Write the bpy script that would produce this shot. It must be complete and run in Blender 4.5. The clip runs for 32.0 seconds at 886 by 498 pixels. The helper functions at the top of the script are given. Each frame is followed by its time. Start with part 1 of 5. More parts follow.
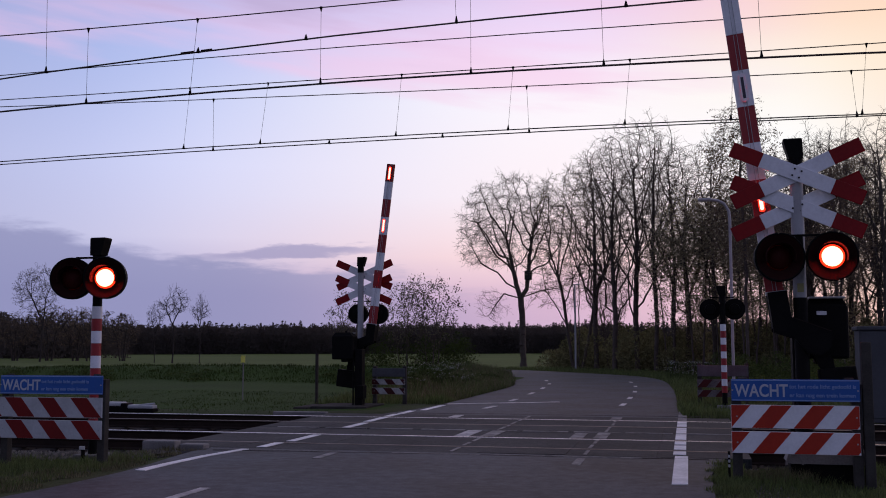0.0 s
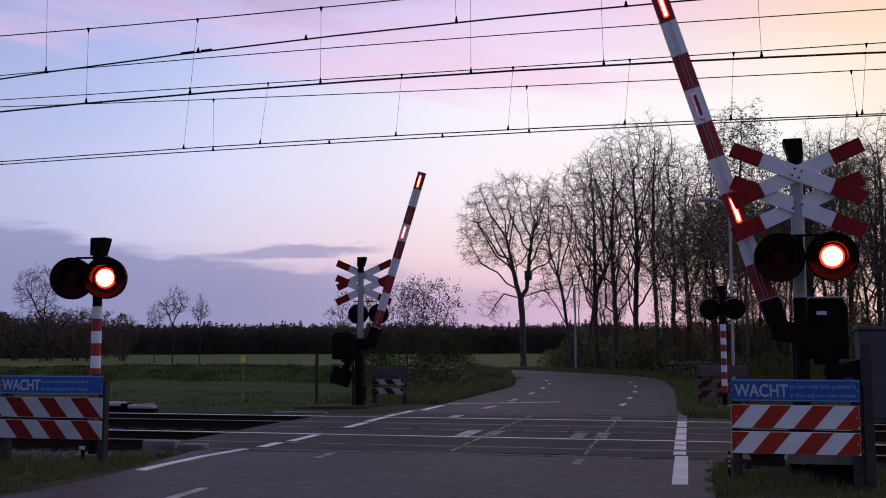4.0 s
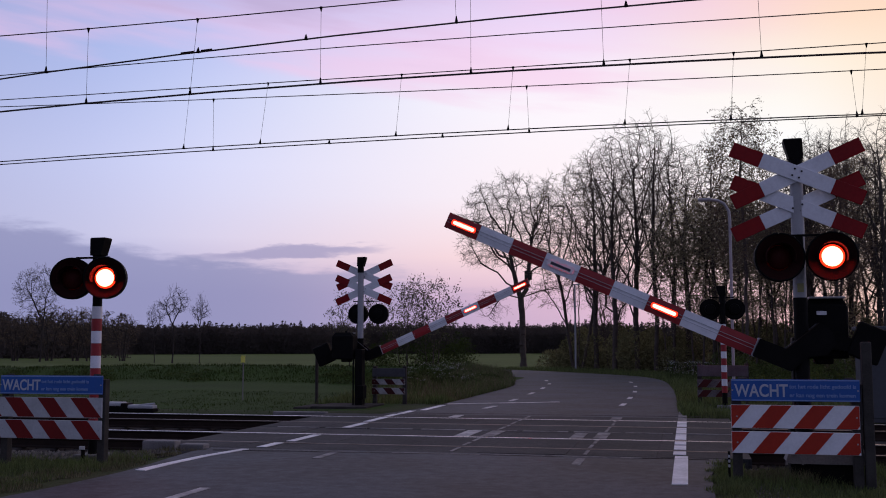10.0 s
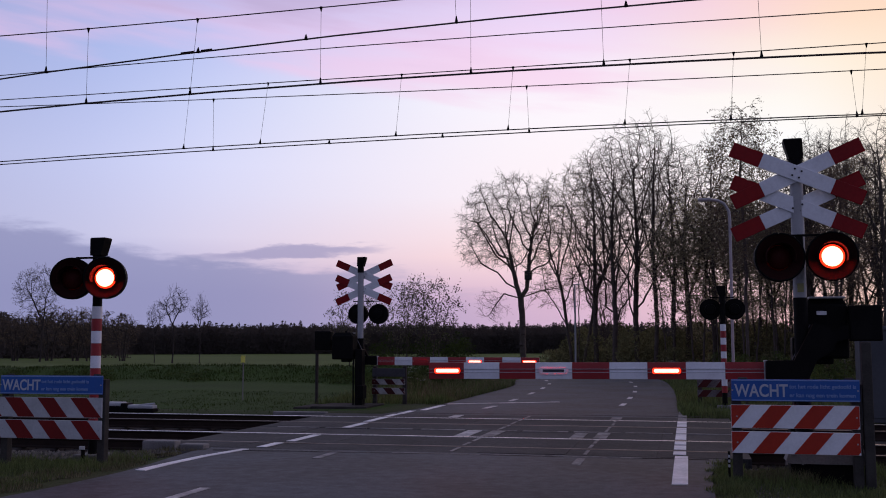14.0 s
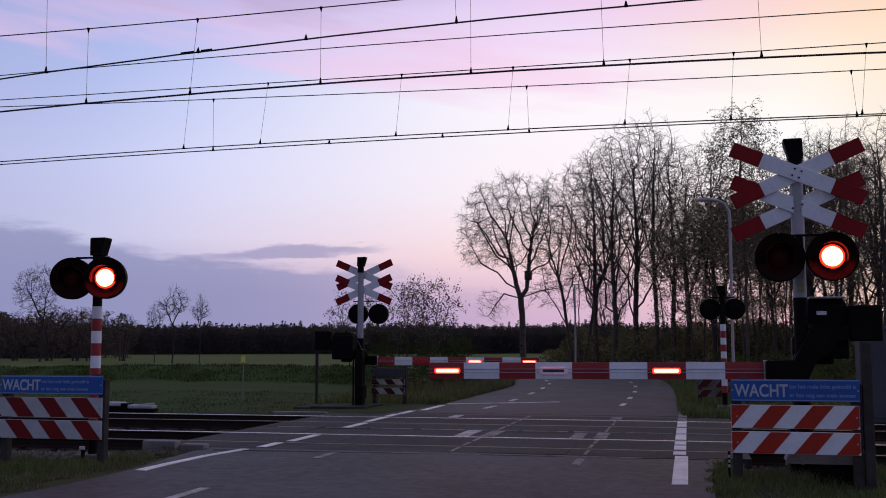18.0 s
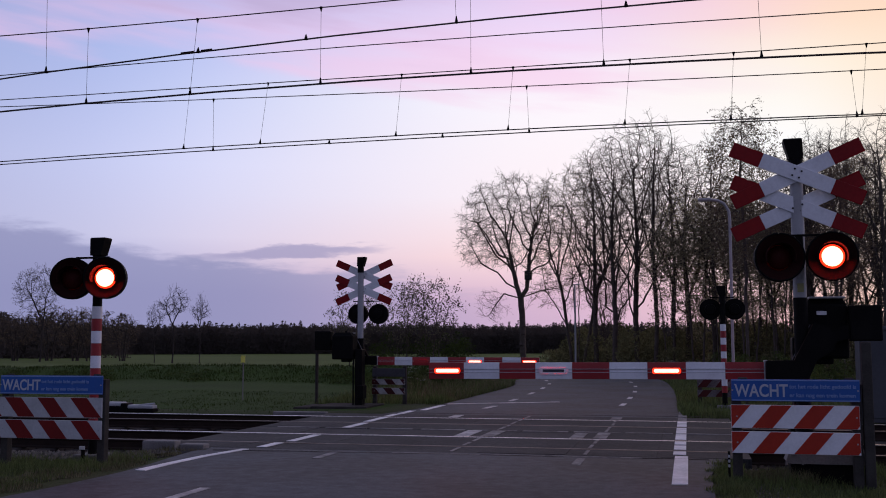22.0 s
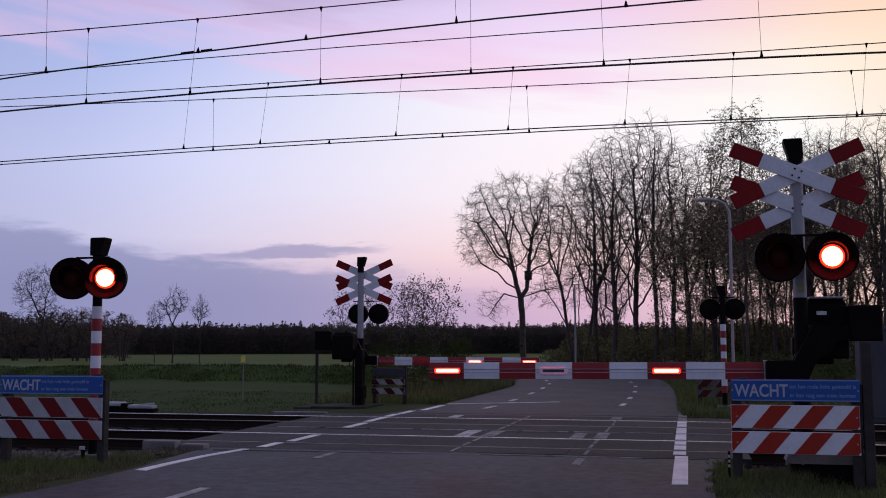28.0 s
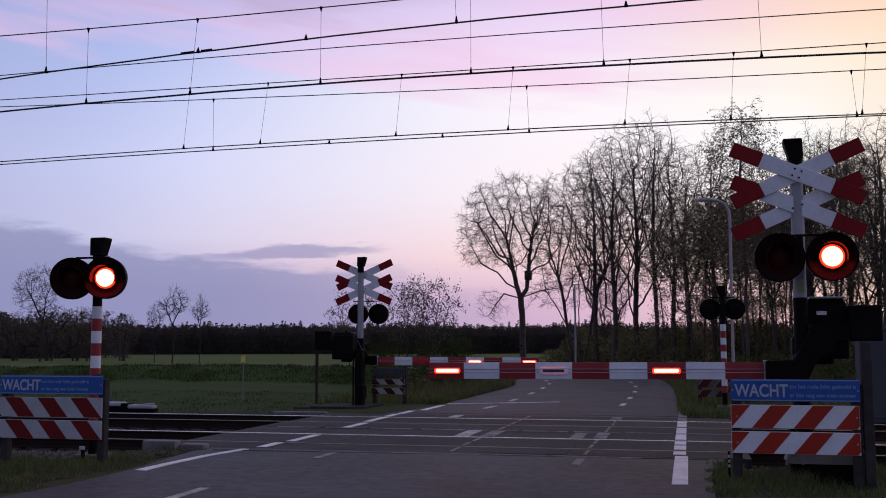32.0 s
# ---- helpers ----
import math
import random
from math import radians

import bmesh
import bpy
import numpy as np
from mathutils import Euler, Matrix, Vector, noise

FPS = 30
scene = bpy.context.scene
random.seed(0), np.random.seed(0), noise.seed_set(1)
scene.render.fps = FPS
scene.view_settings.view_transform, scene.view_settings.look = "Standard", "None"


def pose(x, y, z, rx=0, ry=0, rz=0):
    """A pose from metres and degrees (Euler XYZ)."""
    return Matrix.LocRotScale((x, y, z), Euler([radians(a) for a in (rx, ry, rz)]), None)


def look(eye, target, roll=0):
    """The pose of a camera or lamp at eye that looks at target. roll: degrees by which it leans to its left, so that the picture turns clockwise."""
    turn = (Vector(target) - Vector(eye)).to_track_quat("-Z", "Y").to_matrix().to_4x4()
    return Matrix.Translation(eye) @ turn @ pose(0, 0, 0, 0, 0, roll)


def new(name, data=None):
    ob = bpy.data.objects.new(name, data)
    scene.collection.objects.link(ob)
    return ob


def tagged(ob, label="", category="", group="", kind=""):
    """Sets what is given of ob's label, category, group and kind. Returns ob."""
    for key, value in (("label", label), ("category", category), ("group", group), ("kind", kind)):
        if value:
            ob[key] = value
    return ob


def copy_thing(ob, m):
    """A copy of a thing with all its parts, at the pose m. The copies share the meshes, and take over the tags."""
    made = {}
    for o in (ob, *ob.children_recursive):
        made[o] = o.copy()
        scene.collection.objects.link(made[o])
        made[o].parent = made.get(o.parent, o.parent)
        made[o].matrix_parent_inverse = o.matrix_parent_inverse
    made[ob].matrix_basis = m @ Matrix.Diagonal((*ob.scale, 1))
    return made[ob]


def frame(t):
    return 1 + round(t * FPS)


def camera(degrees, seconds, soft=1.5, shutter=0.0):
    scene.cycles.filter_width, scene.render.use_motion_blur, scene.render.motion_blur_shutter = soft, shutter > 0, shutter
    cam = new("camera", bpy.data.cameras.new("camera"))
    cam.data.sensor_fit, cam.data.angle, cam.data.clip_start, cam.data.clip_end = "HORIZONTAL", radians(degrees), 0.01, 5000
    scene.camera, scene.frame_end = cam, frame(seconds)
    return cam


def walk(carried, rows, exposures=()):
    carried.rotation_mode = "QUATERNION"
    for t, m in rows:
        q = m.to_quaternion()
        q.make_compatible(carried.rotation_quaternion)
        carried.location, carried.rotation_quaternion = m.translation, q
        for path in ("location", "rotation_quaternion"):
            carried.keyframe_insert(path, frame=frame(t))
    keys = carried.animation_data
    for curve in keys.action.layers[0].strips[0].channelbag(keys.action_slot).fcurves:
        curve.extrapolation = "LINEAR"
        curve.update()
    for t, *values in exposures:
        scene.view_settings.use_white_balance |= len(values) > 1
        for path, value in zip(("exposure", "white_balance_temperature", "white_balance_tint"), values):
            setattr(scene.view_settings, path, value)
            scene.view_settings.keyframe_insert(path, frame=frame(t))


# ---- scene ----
# ---- camera ----
FOCAL = 1800.0
EYE = (0.0, 0.0, 1.423)
PITCH, YAW, ROLL = radians(5.452), radians(13.473), -0.096
AIM = (EYE[0] - math.sin(YAW) * math.cos(PITCH), EYE[1] + math.cos(YAW) * math.cos(PITCH), EYE[2] + math.sin(PITCH))
cam = camera(2 * math.degrees(math.atan(784 / FOCAL)), 32.0, soft=1.0, shutter=0.5)
STAND = look(EYE, AIM, ROLL)
walk(cam, [(0.0, STAND), (32.0, STAND)], exposures=[(0.0, 0.0), (32.0, 0.0)])


# ---- node helpers ----
def lin(r, g, b):
    """Display values 0..255 as linear light."""
    return tuple((c / 255 / 12.92) if c / 255 <= 0.04045 else ((c / 255 + 0.055) / 1.055) ** 2.4 for c in (r, g, b))


class Tree:
    """A node tree with short calls."""

    def __init__(self, tree):
        self.tree = tree
        tree.nodes.clear()

    def node(self, kind, **settings):
        n = self.tree.nodes.new(kind)
        for key, value in settings.items():
            if key == "blend_type":
                n.blend_type = value
            elif key == "operation":
                n.operation = value
            elif key == "data_type":
                n.data_type = value
            elif key == "feature":
                n.feature = value
        return n

    def link(self, a, b):
        self.tree.links.new(a, b)

    def put(self, socket, value):
        if isinstance(value, bpy.types.NodeSocket):
            self.link(value, socket)
        elif isinstance(value, tuple) and len(value) == 3 and socket.type == "RGBA":
            socket.default_value = (*value, 1)
        else:
            socket.default_value = value

    def math(self, op, a, b=0.0, clamp=False):
        n = self.node("ShaderNodeMath", operation=op)
        n.use_clamp = clamp
        self.put(n.inputs[0], a)
        self.put(n.inputs[1], b)
        return n.outputs[0]

    def step(self, value, low, high):
        """0 below low, 1 above high, smooth between."""
        n = self.node("ShaderNodeMapRange")
        n.interpolation_type = "SMOOTHSTEP"
        self.put(n.inputs[0], value)
        self.put(n.inputs[1], low)
        self.put(n.inputs[2], high)
        return n.outputs[0]

    def mix(self, factor, a, b, blend="MIX"):
        n = self.node("ShaderNodeMix", data_type="RGBA", blend_type=blend)
        self.put(n.inputs[0], factor)
        self.put(n.inputs[6], a)
        self.put(n.inputs[7], b)
        return n.outputs[2]

    def noise(self, vector, scale, detail=4.0, rough=0.55):
        n = self.node("ShaderNodeTexNoise")
        if vector is not None:
            self.link(vector, n.inputs["Vector"])
        n.inputs["Scale"].default_value, n.inputs["Detail"].default_value = scale, detail
        n.inputs["Roughness"].default_value = rough
        return n.outputs["Fac"]

    def stretch(self, vector, scale):
        n = self.node("ShaderNodeMapping")
        self.link(vector, n.inputs["Vector"])
        n.inputs["Scale"].default_value = scale
        return n.outputs[0]

    def ramp(self, factor, stops):
        n = self.node("ShaderNodeValToRGB")
        self.put(n.inputs[0], factor)
        e = n.color_ramp.elements
        while len(e) < len(stops):
            e.new(0.5)
        for el, (pos, col) in zip(e, stops):
            el.position, el.color = pos, (*col, 1)
        return n.outputs[0]


# ---- sky at dusk: the sun has just set beyond the wood ----
SUNSET = radians(22)  # from the road's direction towards the right
world = bpy.data.worlds.new("dusk")
scene.world = world
world.use_nodes = True
w = Tree(world.node_tree)
way = w.node("ShaderNodeTexCoord").outputs["Generated"]
xyz = w.node("ShaderNodeSeparateXYZ")
w.link(way, xyz.inputs[0])
# height above the horizon, in units of 20 degrees
high = w.math("DIVIDE", w.math("ARCSINE", xyz.outputs[2]), radians(20))
# azimuth from the sunset, in radians, 0 towards it
flat_x = w.math("SUBTRACT", w.math("MULTIPLY", xyz.outputs[0], math.cos(SUNSET)), w.math("MULTIPLY", xyz.outputs[1], math.sin(SUNSET)))
flat_y = w.math("ADD", w.math("MULTIPLY", xyz.outputs[0], math.sin(SUNSET)), w.math("MULTIPLY", xyz.outputs[1], math.cos(SUNSET)))
azimuth = w.math("ARCTAN2", flat_x, flat_y)
aside = w.math("ABSOLUTE", azimuth)
warm = w.ramp(high, [(0.0, lin(240, 190, 190)), (0.12, lin(250, 205, 202)), (0.3, lin(255, 238, 234)), (0.55, lin(255, 255, 255)), (0.74, lin(255, 246, 232)), (0.86, lin(255, 226, 208)), (1.0, lin(255, 205, 200))])
mild = w.ramp(high, [(0.0, lin(208, 176, 206)), (0.13, lin(222, 186, 210)), (0.25, lin(255, 221, 223)), (0.42, lin(255, 242, 248)), (0.68, lin(254, 248, 255)), (0.85, lin(242, 222, 250)), (1.0, lin(228, 206, 242))])
cool = w.ramp(high, [(0.0, lin(168, 162, 204)), (0.15, lin(166, 162, 206)), (0.3, lin(208, 207, 238)), (0.5, lin(206, 212, 250)), (0.8, lin(176, 192, 242)), (1.0, lin(180, 180, 230))])
back = w.ramp(high, [(0.0, lin(82, 86, 100)), (0.3, lin(92, 97, 116)), (1.0, lin(93, 101, 128))])
sky = w.mix(w.step(aside, 0.22, 0.52), warm, mild)
sky = w.mix(w.step(aside, 0.48, 1.0), sky, cool)
sky = w.mix(w.step(aside, 1.3, 2.4), sky, back)
# overhead the dome turns blue
dome = w.mix(w.step(aside, 0.6, 2.4), lin(120, 126, 148), lin(82, 90, 116))
sky = w.mix(w.step(high, 1.15, 2.6), sky, dome)
# close to the sunset the sky turns peach
sky = w.mix(w.math("MULTIPLY", w.math("SUBTRACT", 1.0, w.step(aside, 0.17, 0.3)), 0.45), sky, lin(255, 220, 186))
# towards the north the glow fades
sky = w.mix(w.math("MULTIPLY", w.step(aside, 0.82, 1.12), 0.45), sky, lin(150, 156, 200))
# thin pink and violet streaks high up
slant = w.node("ShaderNodeCombineXYZ")
w.put(slant.inputs[0], w.math("MULTIPLY", azimuth, 1.6))
w.put(slant.inputs[1], w.math("MULTIPLY", w.math("ADD", w.math("MULTIPLY", high, 0.35), w.math("MULTIPLY", azimuth, 0.12)), 11.0))
streaks = w.noise(slant.outputs[0], 1.7, 5.0, 0.5)
level = w.math("ADD", high, w.math("MULTIPLY", w.math("SUBTRACT", streaks, 0.5), 0.6))
level = w.math("SUBTRACT", level, w.math("MULTIPLY", w.math("SUBTRACT", aside, 0.6), 0.16))
thins = w.math("SUBTRACT", 1.0, w.step(high, 1.0, 1.35))
pink = w.math("MULTIPLY", w.math("MULTIPLY", w.step(level, 0.68, 0.8), w.step(aside, 0.22, 0.5)), w.math("MULTIPLY", thins, w.step(streaks, 0.36, 0.62)))
sky = w.mix(w.math("MULTIPLY", pink, 0.5), sky, lin(248, 200, 232))
violet = w.math("MULTIPLY", w.math("MULTIPLY", w.step(level, 0.83, 0.95), w.step(aside, 0.5, 0.85)), thins)
sky = w.mix(w.math("MULTIPLY", violet, 0.7), sky, lin(178, 168, 208))
# a bank of violet cloud low over the horizon, thinning out towards the sunset
edge = w.noise(w.stretch(way, (1.0, 1.0, 2.5)), 5.0, 6.0, 0.55)
fringe = w.noise(w.stretch(way, (1.0, 1.0, 6.0)), 16.0, 5.0, 0.6)
top = w.math("ADD", w.math("MULTIPLY", w.step(aside, 0.5, 1.15), 0.16), 0.17)
top = w.math("ADD", top, w.math("MULTIPLY", w.math("SUBTRACT", edge, 0.5), 0.16))
top = w.math("ADD", top, w.math("MULTIPLY", w.math("SUBTRACT", fringe, 0.5), 0.1))
bank = w.math("SUBTRACT", 1.0, w.step(w.math("SUBTRACT", high, top), -0.03, 0.012))
bank = w.math("MULTIPLY", bank, w.step(aside, 0.45, 0.85))
sky = w.mix(w.math("MULTIPLY", bank, 0.8), sky, lin(142, 144, 186))
# one thin tongue of cloud reaching out of the bank and rising to its tip
ridge_line = w.math("ADD", 0.262, w.math("MULTIPLY", w.math("SUBTRACT", 0.757, aside), 0.2))
wisp = w.math("DIVIDE", w.math("SUBTRACT", w.math("SUBTRACT", high, ridge_line), w.math("MULTIPLY", w.math("SUBTRACT", fringe, 0.5), 0.06)), 0.02)
reach = w.math("DIVIDE", w.math("SUBTRACT", aside, 0.77), 0.1)
wisp = w.math("ADD", w.math("MULTIPLY", wisp, wisp), w.math("MULTIPLY", reach, reach))
sky = w.mix(w.math("MULTIPLY", w.math("SUBTRACT", 1.0, w.step(wisp, 0.2, 1.2)), 0.7), sky, lin(150, 146, 188))
# below the horizon the world is dark earth
sky = w.mix(w.step(high, -0.02, 0.0), (0.02, 0.02, 0.02), sky)
shade = w.node("ShaderNodeBackground")
w.link(sky, shade.inputs[0])
shade.inputs[1].default_value = 1.0
w.link(shade.outputs[0], w.node("ShaderNodeOutputWorld").inputs[0])


# ---- materials ----
def material(name, colour, rough=0.6, metal=0.0, other=None, coarse=1.5, fine=40.0, vary=0.35, bump=0.2, depth=0.004,
             emit=0.0, per_object=0.0, per_island=0.0, spec=0.5, coords="Object", grain=0.0, speck=30.0, thin=0.0):
    """A surface that varies at two scales between colour and other, with fine relief."""
    m = bpy.data.materials.new(name)
    m.use_nodes = True
    t = Tree(m.node_tree)
    out, bsdf = t.node("ShaderNodeOutputMaterial"), t.node("ShaderNodeBsdfPrincipled")
    t.link(bsdf.outputs[0], out.inputs[0])
    if thin:
        glass, blend = t.node("ShaderNodeBsdfTranslucent"), t.node("ShaderNodeMixShader")
        blend.inputs[0].default_value = thin
        t.link(bsdf.outputs[0], blend.inputs[1])
        t.link(glass.outputs[0], blend.inputs[2])
        t.link(blend.outputs[0], out.inputs[0])
    where = t.node("ShaderNodeNewGeometry").outputs["Position"] if coords == "World" else t.node("ShaderNodeTexCoord").outputs[coords]
    other = other or tuple(c * 0.6 for c in colour)
    big, small = t.noise(where, coarse, 4.0), t.noise(where, fine, 3.0, 0.6)
    factor = t.math("MULTIPLY", t.step(t.math("ADD", t.math("MULTIPLY", big, 0.65), t.math("MULTIPLY", small, 0.35)), 0.36, 0.66), vary)
    col = t.mix(factor, colour, other)
    if grain:
        dots = t.step(t.noise(where, speck, 2.0, 0.7), 0.3, 0.7)
        col = t.mix(1.0, col, t.mix(dots, (1 - grain,) * 3, (1 + grain,) * 3), "MULTIPLY")
    if per_object or per_island:
        if per_object:
            chance, amount = t.node("ShaderNodeObjectInfo").outputs["Random"], per_object
        else:
            chance, amount = t.node("ShaderNodeNewGeometry").outputs["Random Per Island"], per_island
        col = t.mix(1.0, col, t.mix(chance, (1 - amount,) * 3, (1 + amount,) * 3), "MULTIPLY")
    t.put(bsdf.inputs["Base Color"], col)
    if thin:
        t.put(glass.inputs["Color"], col)
    t.put(bsdf.inputs["Roughness"], t.math("ADD", rough, t.math("MULTIPLY", t.math("SUBTRACT", small, 0.5), 0.2), clamp=True))
    bsdf.inputs["Metallic"].default_value = metal
    bsdf.inputs["Specular IOR Level"].default_value = spec
    if bump:
        b = t.node("ShaderNodeBump")
        b.inputs["Strength"].default_value, b.inputs["Distance"].default_value = bump, depth
        t.link(small, b.inputs["Height"])
        t.link(b.outputs[0], bsdf.inputs["Normal"])
    if emit:
        t.put(bsdf.inputs["Emission Color"], colour)
        bsdf.inputs["Emission Strength"].default_value = emit
    return m


ASPHALT = material("asphalt", (0.024, 0.036, 0.052), 0.7, spec=0.41, other=(0.007, 0.0095, 0.013), coarse=0.55, fine=6, vary=1.0, bump=0.6, depth=0.006, coords="World", grain=0.35, speck=34)
PANEL = material("crossing_panel", (0.036, 0.039, 0.042), 0.85, spec=0.3, other=(0.016, 0.018, 0.02), coarse=0.9, fine=11, vary=1.0, bump=0.5, grain=0.35, speck=34, per_object=0.16, coords="World")
GRASS_GROUND = material("grass_ground", (0.05, 0.068, 0.026), 0.95, other=(0.048, 0.05, 0.028), coarse=0.35, fine=14, vary=0.9, bump=0.7, depth=0.05, spec=0.1, coords="World")
MEADOW_BLADE = material("meadow_blade", (0.034, 0.054, 0.013), 0.9, other=(0.028, 0.04, 0.011), coarse=1, fine=9, vary=0.7, bump=0, per_island=0.2, spec=0.1, thin=0.4)
MEADOW = material("meadow_grass", (0.036, 0.07, 0.011), 0.95, other=(0.028, 0.052, 0.009), coarse=0.25, fine=8, vary=0.8, bump=0.7, depth=0.05, spec=0.1, coords="World")
FIELD = material("field_grass", (0.088, 0.125, 0.03), 0.95, other=(0.062, 0.09, 0.022), coarse=0.06, fine=3, vary=0.8, bump=0.6, depth=0.05, spec=0.1, coords="World")
BLADE = material("grass_blade", (0.098, 0.136, 0.042), 0.8, other=(0.12, 0.128, 0.058), coarse=2, fine=9, vary=0.6, bump=0, per_island=0.45, spec=0.2, thin=0.4)
HERB = material("herb_leaf", (0.062, 0.086, 0.022), 0.85, other=(0.042, 0.058, 0.016), coarse=2, fine=9, vary=0.6, bump=0, per_island=0.4, spec=0.2, thin=0.4)
BLOSSOM = material("white_blossom", (0.5, 0.5, 0.45), 0.9, coarse=3, fine=30, vary=0.3, bump=0, per_island=0.2)
FAR_BARK = material("dark_bark", (0.06, 0.05, 0.046), 0.95, other=(0.04, 0.034, 0.03), coarse=4, fine=40, vary=0.8, bump=0, spec=0.1)
BARK = material("bark", (0.11, 0.088, 0.076), 0.95, other=(0.07, 0.055, 0.047), coarse=4, fine=40, vary=0.8, bump=0.6, depth=0.02, spec=0.2)
BUD = material("spring_leaf", (0.36, 0.31, 0.19), 0.8, other=(0.26, 0.22, 0.13), coarse=2, fine=9, vary=0.7, bump=0, per_island=0.4, spec=0.2, thin=0.4)
BIRCH_LEAF = material("birch_leaf", (0.2, 0.15, 0.1), 0.8, other=(0.14, 0.1, 0.06), coarse=2, fine=9, vary=0.6, bump=0, per_island=0.3, spec=0.2, thin=0.45)
PALE_LEAF = material("pale_young_leaf", (0.15, 0.14, 0.09), 0.8, other=(0.1, 0.095, 0.06), coarse=2, fine=9, vary=0.6, bump=0, per_island=0.4, spec=0.2, thin=0.4)
BUSH = material("undergrowth_leaf", (0.2, 0.19, 0.095), 0.9, other=(0.12, 0.12, 0.06), coarse=1, fine=9, vary=0.7, bump=0, per_island=0.45, spec=0.1, thin=0.4)
WOODS = material("far_wood_foliage", (0.095, 0.082, 0.074), 0.95, other=(0.08, 0.07, 0.062), coarse=0.1, fine=2, vary=0.8, bump=0, per_island=0.06, spec=0.02, thin=0.5)
DRY_BLADE = material("dry_grass_blade", (0.17, 0.15, 0.085), 0.9, other=(0.07, 0.075, 0.03), coarse=2, fine=9, vary=0.7, bump=0, per_island=0.4, spec=0.1)
GRAVEL = material("verge_gravel", (0.14, 0.128, 0.112), 0.95, other=(0.07, 0.062, 0.054), coarse=1, fine=30, vary=0.8, bump=0.3, per_island=0.4, spec=0.1)
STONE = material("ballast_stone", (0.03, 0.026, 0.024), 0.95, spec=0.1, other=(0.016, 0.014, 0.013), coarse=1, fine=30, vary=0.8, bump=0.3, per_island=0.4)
CONCRETE = material("concrete", (0.21, 0.2, 0.195), 0.9, other=(0.1, 0.095, 0.09), coarse=2, fine=50, vary=0.8, bump=0.4, per_object=0.12)
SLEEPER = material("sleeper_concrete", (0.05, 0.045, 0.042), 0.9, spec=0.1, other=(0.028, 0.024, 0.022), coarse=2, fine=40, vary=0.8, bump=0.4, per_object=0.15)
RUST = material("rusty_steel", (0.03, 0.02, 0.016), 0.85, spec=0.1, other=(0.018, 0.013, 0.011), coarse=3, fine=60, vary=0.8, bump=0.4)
RAILDULL = material("dull_rail_head", (0.2, 0.17, 0.15), 0.5, 0.8, other=(0.1, 0.075, 0.06), coarse=2, fine=60, vary=0.7, bump=0.1)
RAILHEAD = material("polished_rail_head", (0.55, 0.53, 0.52), 0.28, 1.0, other=(0.42, 0.39, 0.37), coarse=2, fine=60, vary=0.6, bump=0)
LINE = material("road_paint", (0.62, 0.62, 0.63), 0.7, other=(0.13, 0.13, 0.135), coarse=2.2, fine=18, vary=0.8, bump=0.3)
EDGE = material("fresh_road_paint", (0.84, 0.84, 0.86), 0.65, other=(0.34, 0.34, 0.35), coarse=2.2, fine=18, vary=0.55, bump=0.3)
TAR = material("road_tar", (0.016, 0.016, 0.017), 0.7, spec=0.2, vary=0.5, bump=0.1)
WORN = material("worn_road_paint", (0.24, 0.24, 0.245), 0.75, other=(0.055, 0.054, 0.057), coarse=3, fine=16, vary=1.0, bump=0.3)
BLACK = material("black_paint", (0.0045, 0.0045, 0.0045), 0.6, spec=0.06, other=(0.012, 0.011, 0.011), coarse=3, fine=40, vary=0.5, bump=0.1)
BOARD = material("matt_black_board", (0.03, 0.01, 0.0095), 0.75, spec=0.02, other=(0.02, 0.009, 0.009), coarse=3, fine=30, vary=0.5, bump=0.08)
GALVANISED = material("galvanised_steel", (0.36, 0.36, 0.37), 0.6, 0.2, other=(0.28, 0.28, 0.3), coarse=4, fine=40, vary=0.6, bump=0.08)
CABINET = material("grey_cabinet_paint", (0.08, 0.084, 0.092), 0.7, spec=0.1, other=(0.055, 0.058, 0.064), coarse=1.5, fine=30, vary=0.6, bump=0.08)
WHITE = material("white_sheeting", (0.78, 0.79, 0.82), 0.5, other=(0.54, 0.54, 0.57), coarse=3, fine=30, vary=0.5, bump=0.05)
DEEP_RED = material("deep_red_sheeting", (0.17, 0.008, 0.007), 0.6, spec=0.2, other=(0.1, 0.007, 0.006), coarse=3, fine=30, vary=0.6, bump=0.05)
GREY_WHITE = material("greyish_white_sheeting", (0.46, 0.47, 0.49), 0.6, spec=0.2, other=(0.3, 0.3, 0.31), coarse=3, fine=30, vary=0.6, bump=0.05)
FENCE_RED = material("orange_red_sheeting", (0.4, 0.026, 0.009), 0.5, spec=0.3, other=(0.28, 0.018, 0.008), coarse=3, fine=30, vary=0.6, bump=0.05)
GRIMY = material("grimy_white_paint", (0.15, 0.15, 0.16), 0.8, spec=0.1, other=(0.05, 0.05, 0.05), coarse=3, fine=30, vary=0.9, bump=0.05)
BOARD_BACK = material("bare_board_back", (0.1, 0.105, 0.12), 0.8, spec=0.1, other=(0.06, 0.062, 0.07), coarse=3, fine=30, vary=0.8, bump=0.05)
FADED_RED = material("faded_red_paint", (0.07, 0.018, 0.018), 0.7, spec=0.1, other=(0.035, 0.013, 0.013), coarse=3, fine=30, vary=0.7, bump=0.05)
FADED_WHITE = material("dirty_white_paint", (0.5, 0.5, 0.51), 0.7, spec=0.1, other=(0.22, 0.21, 0.21), coarse=3, fine=30, vary=0.8, bump=0.05)
CROSS_RED = material("dark_red_sheeting", (0.25, 0.006, 0.007), 0.5, spec=0.2, other=(0.16, 0.005, 0.006), coarse=3, fine=30, vary=0.6, bump=0.05)
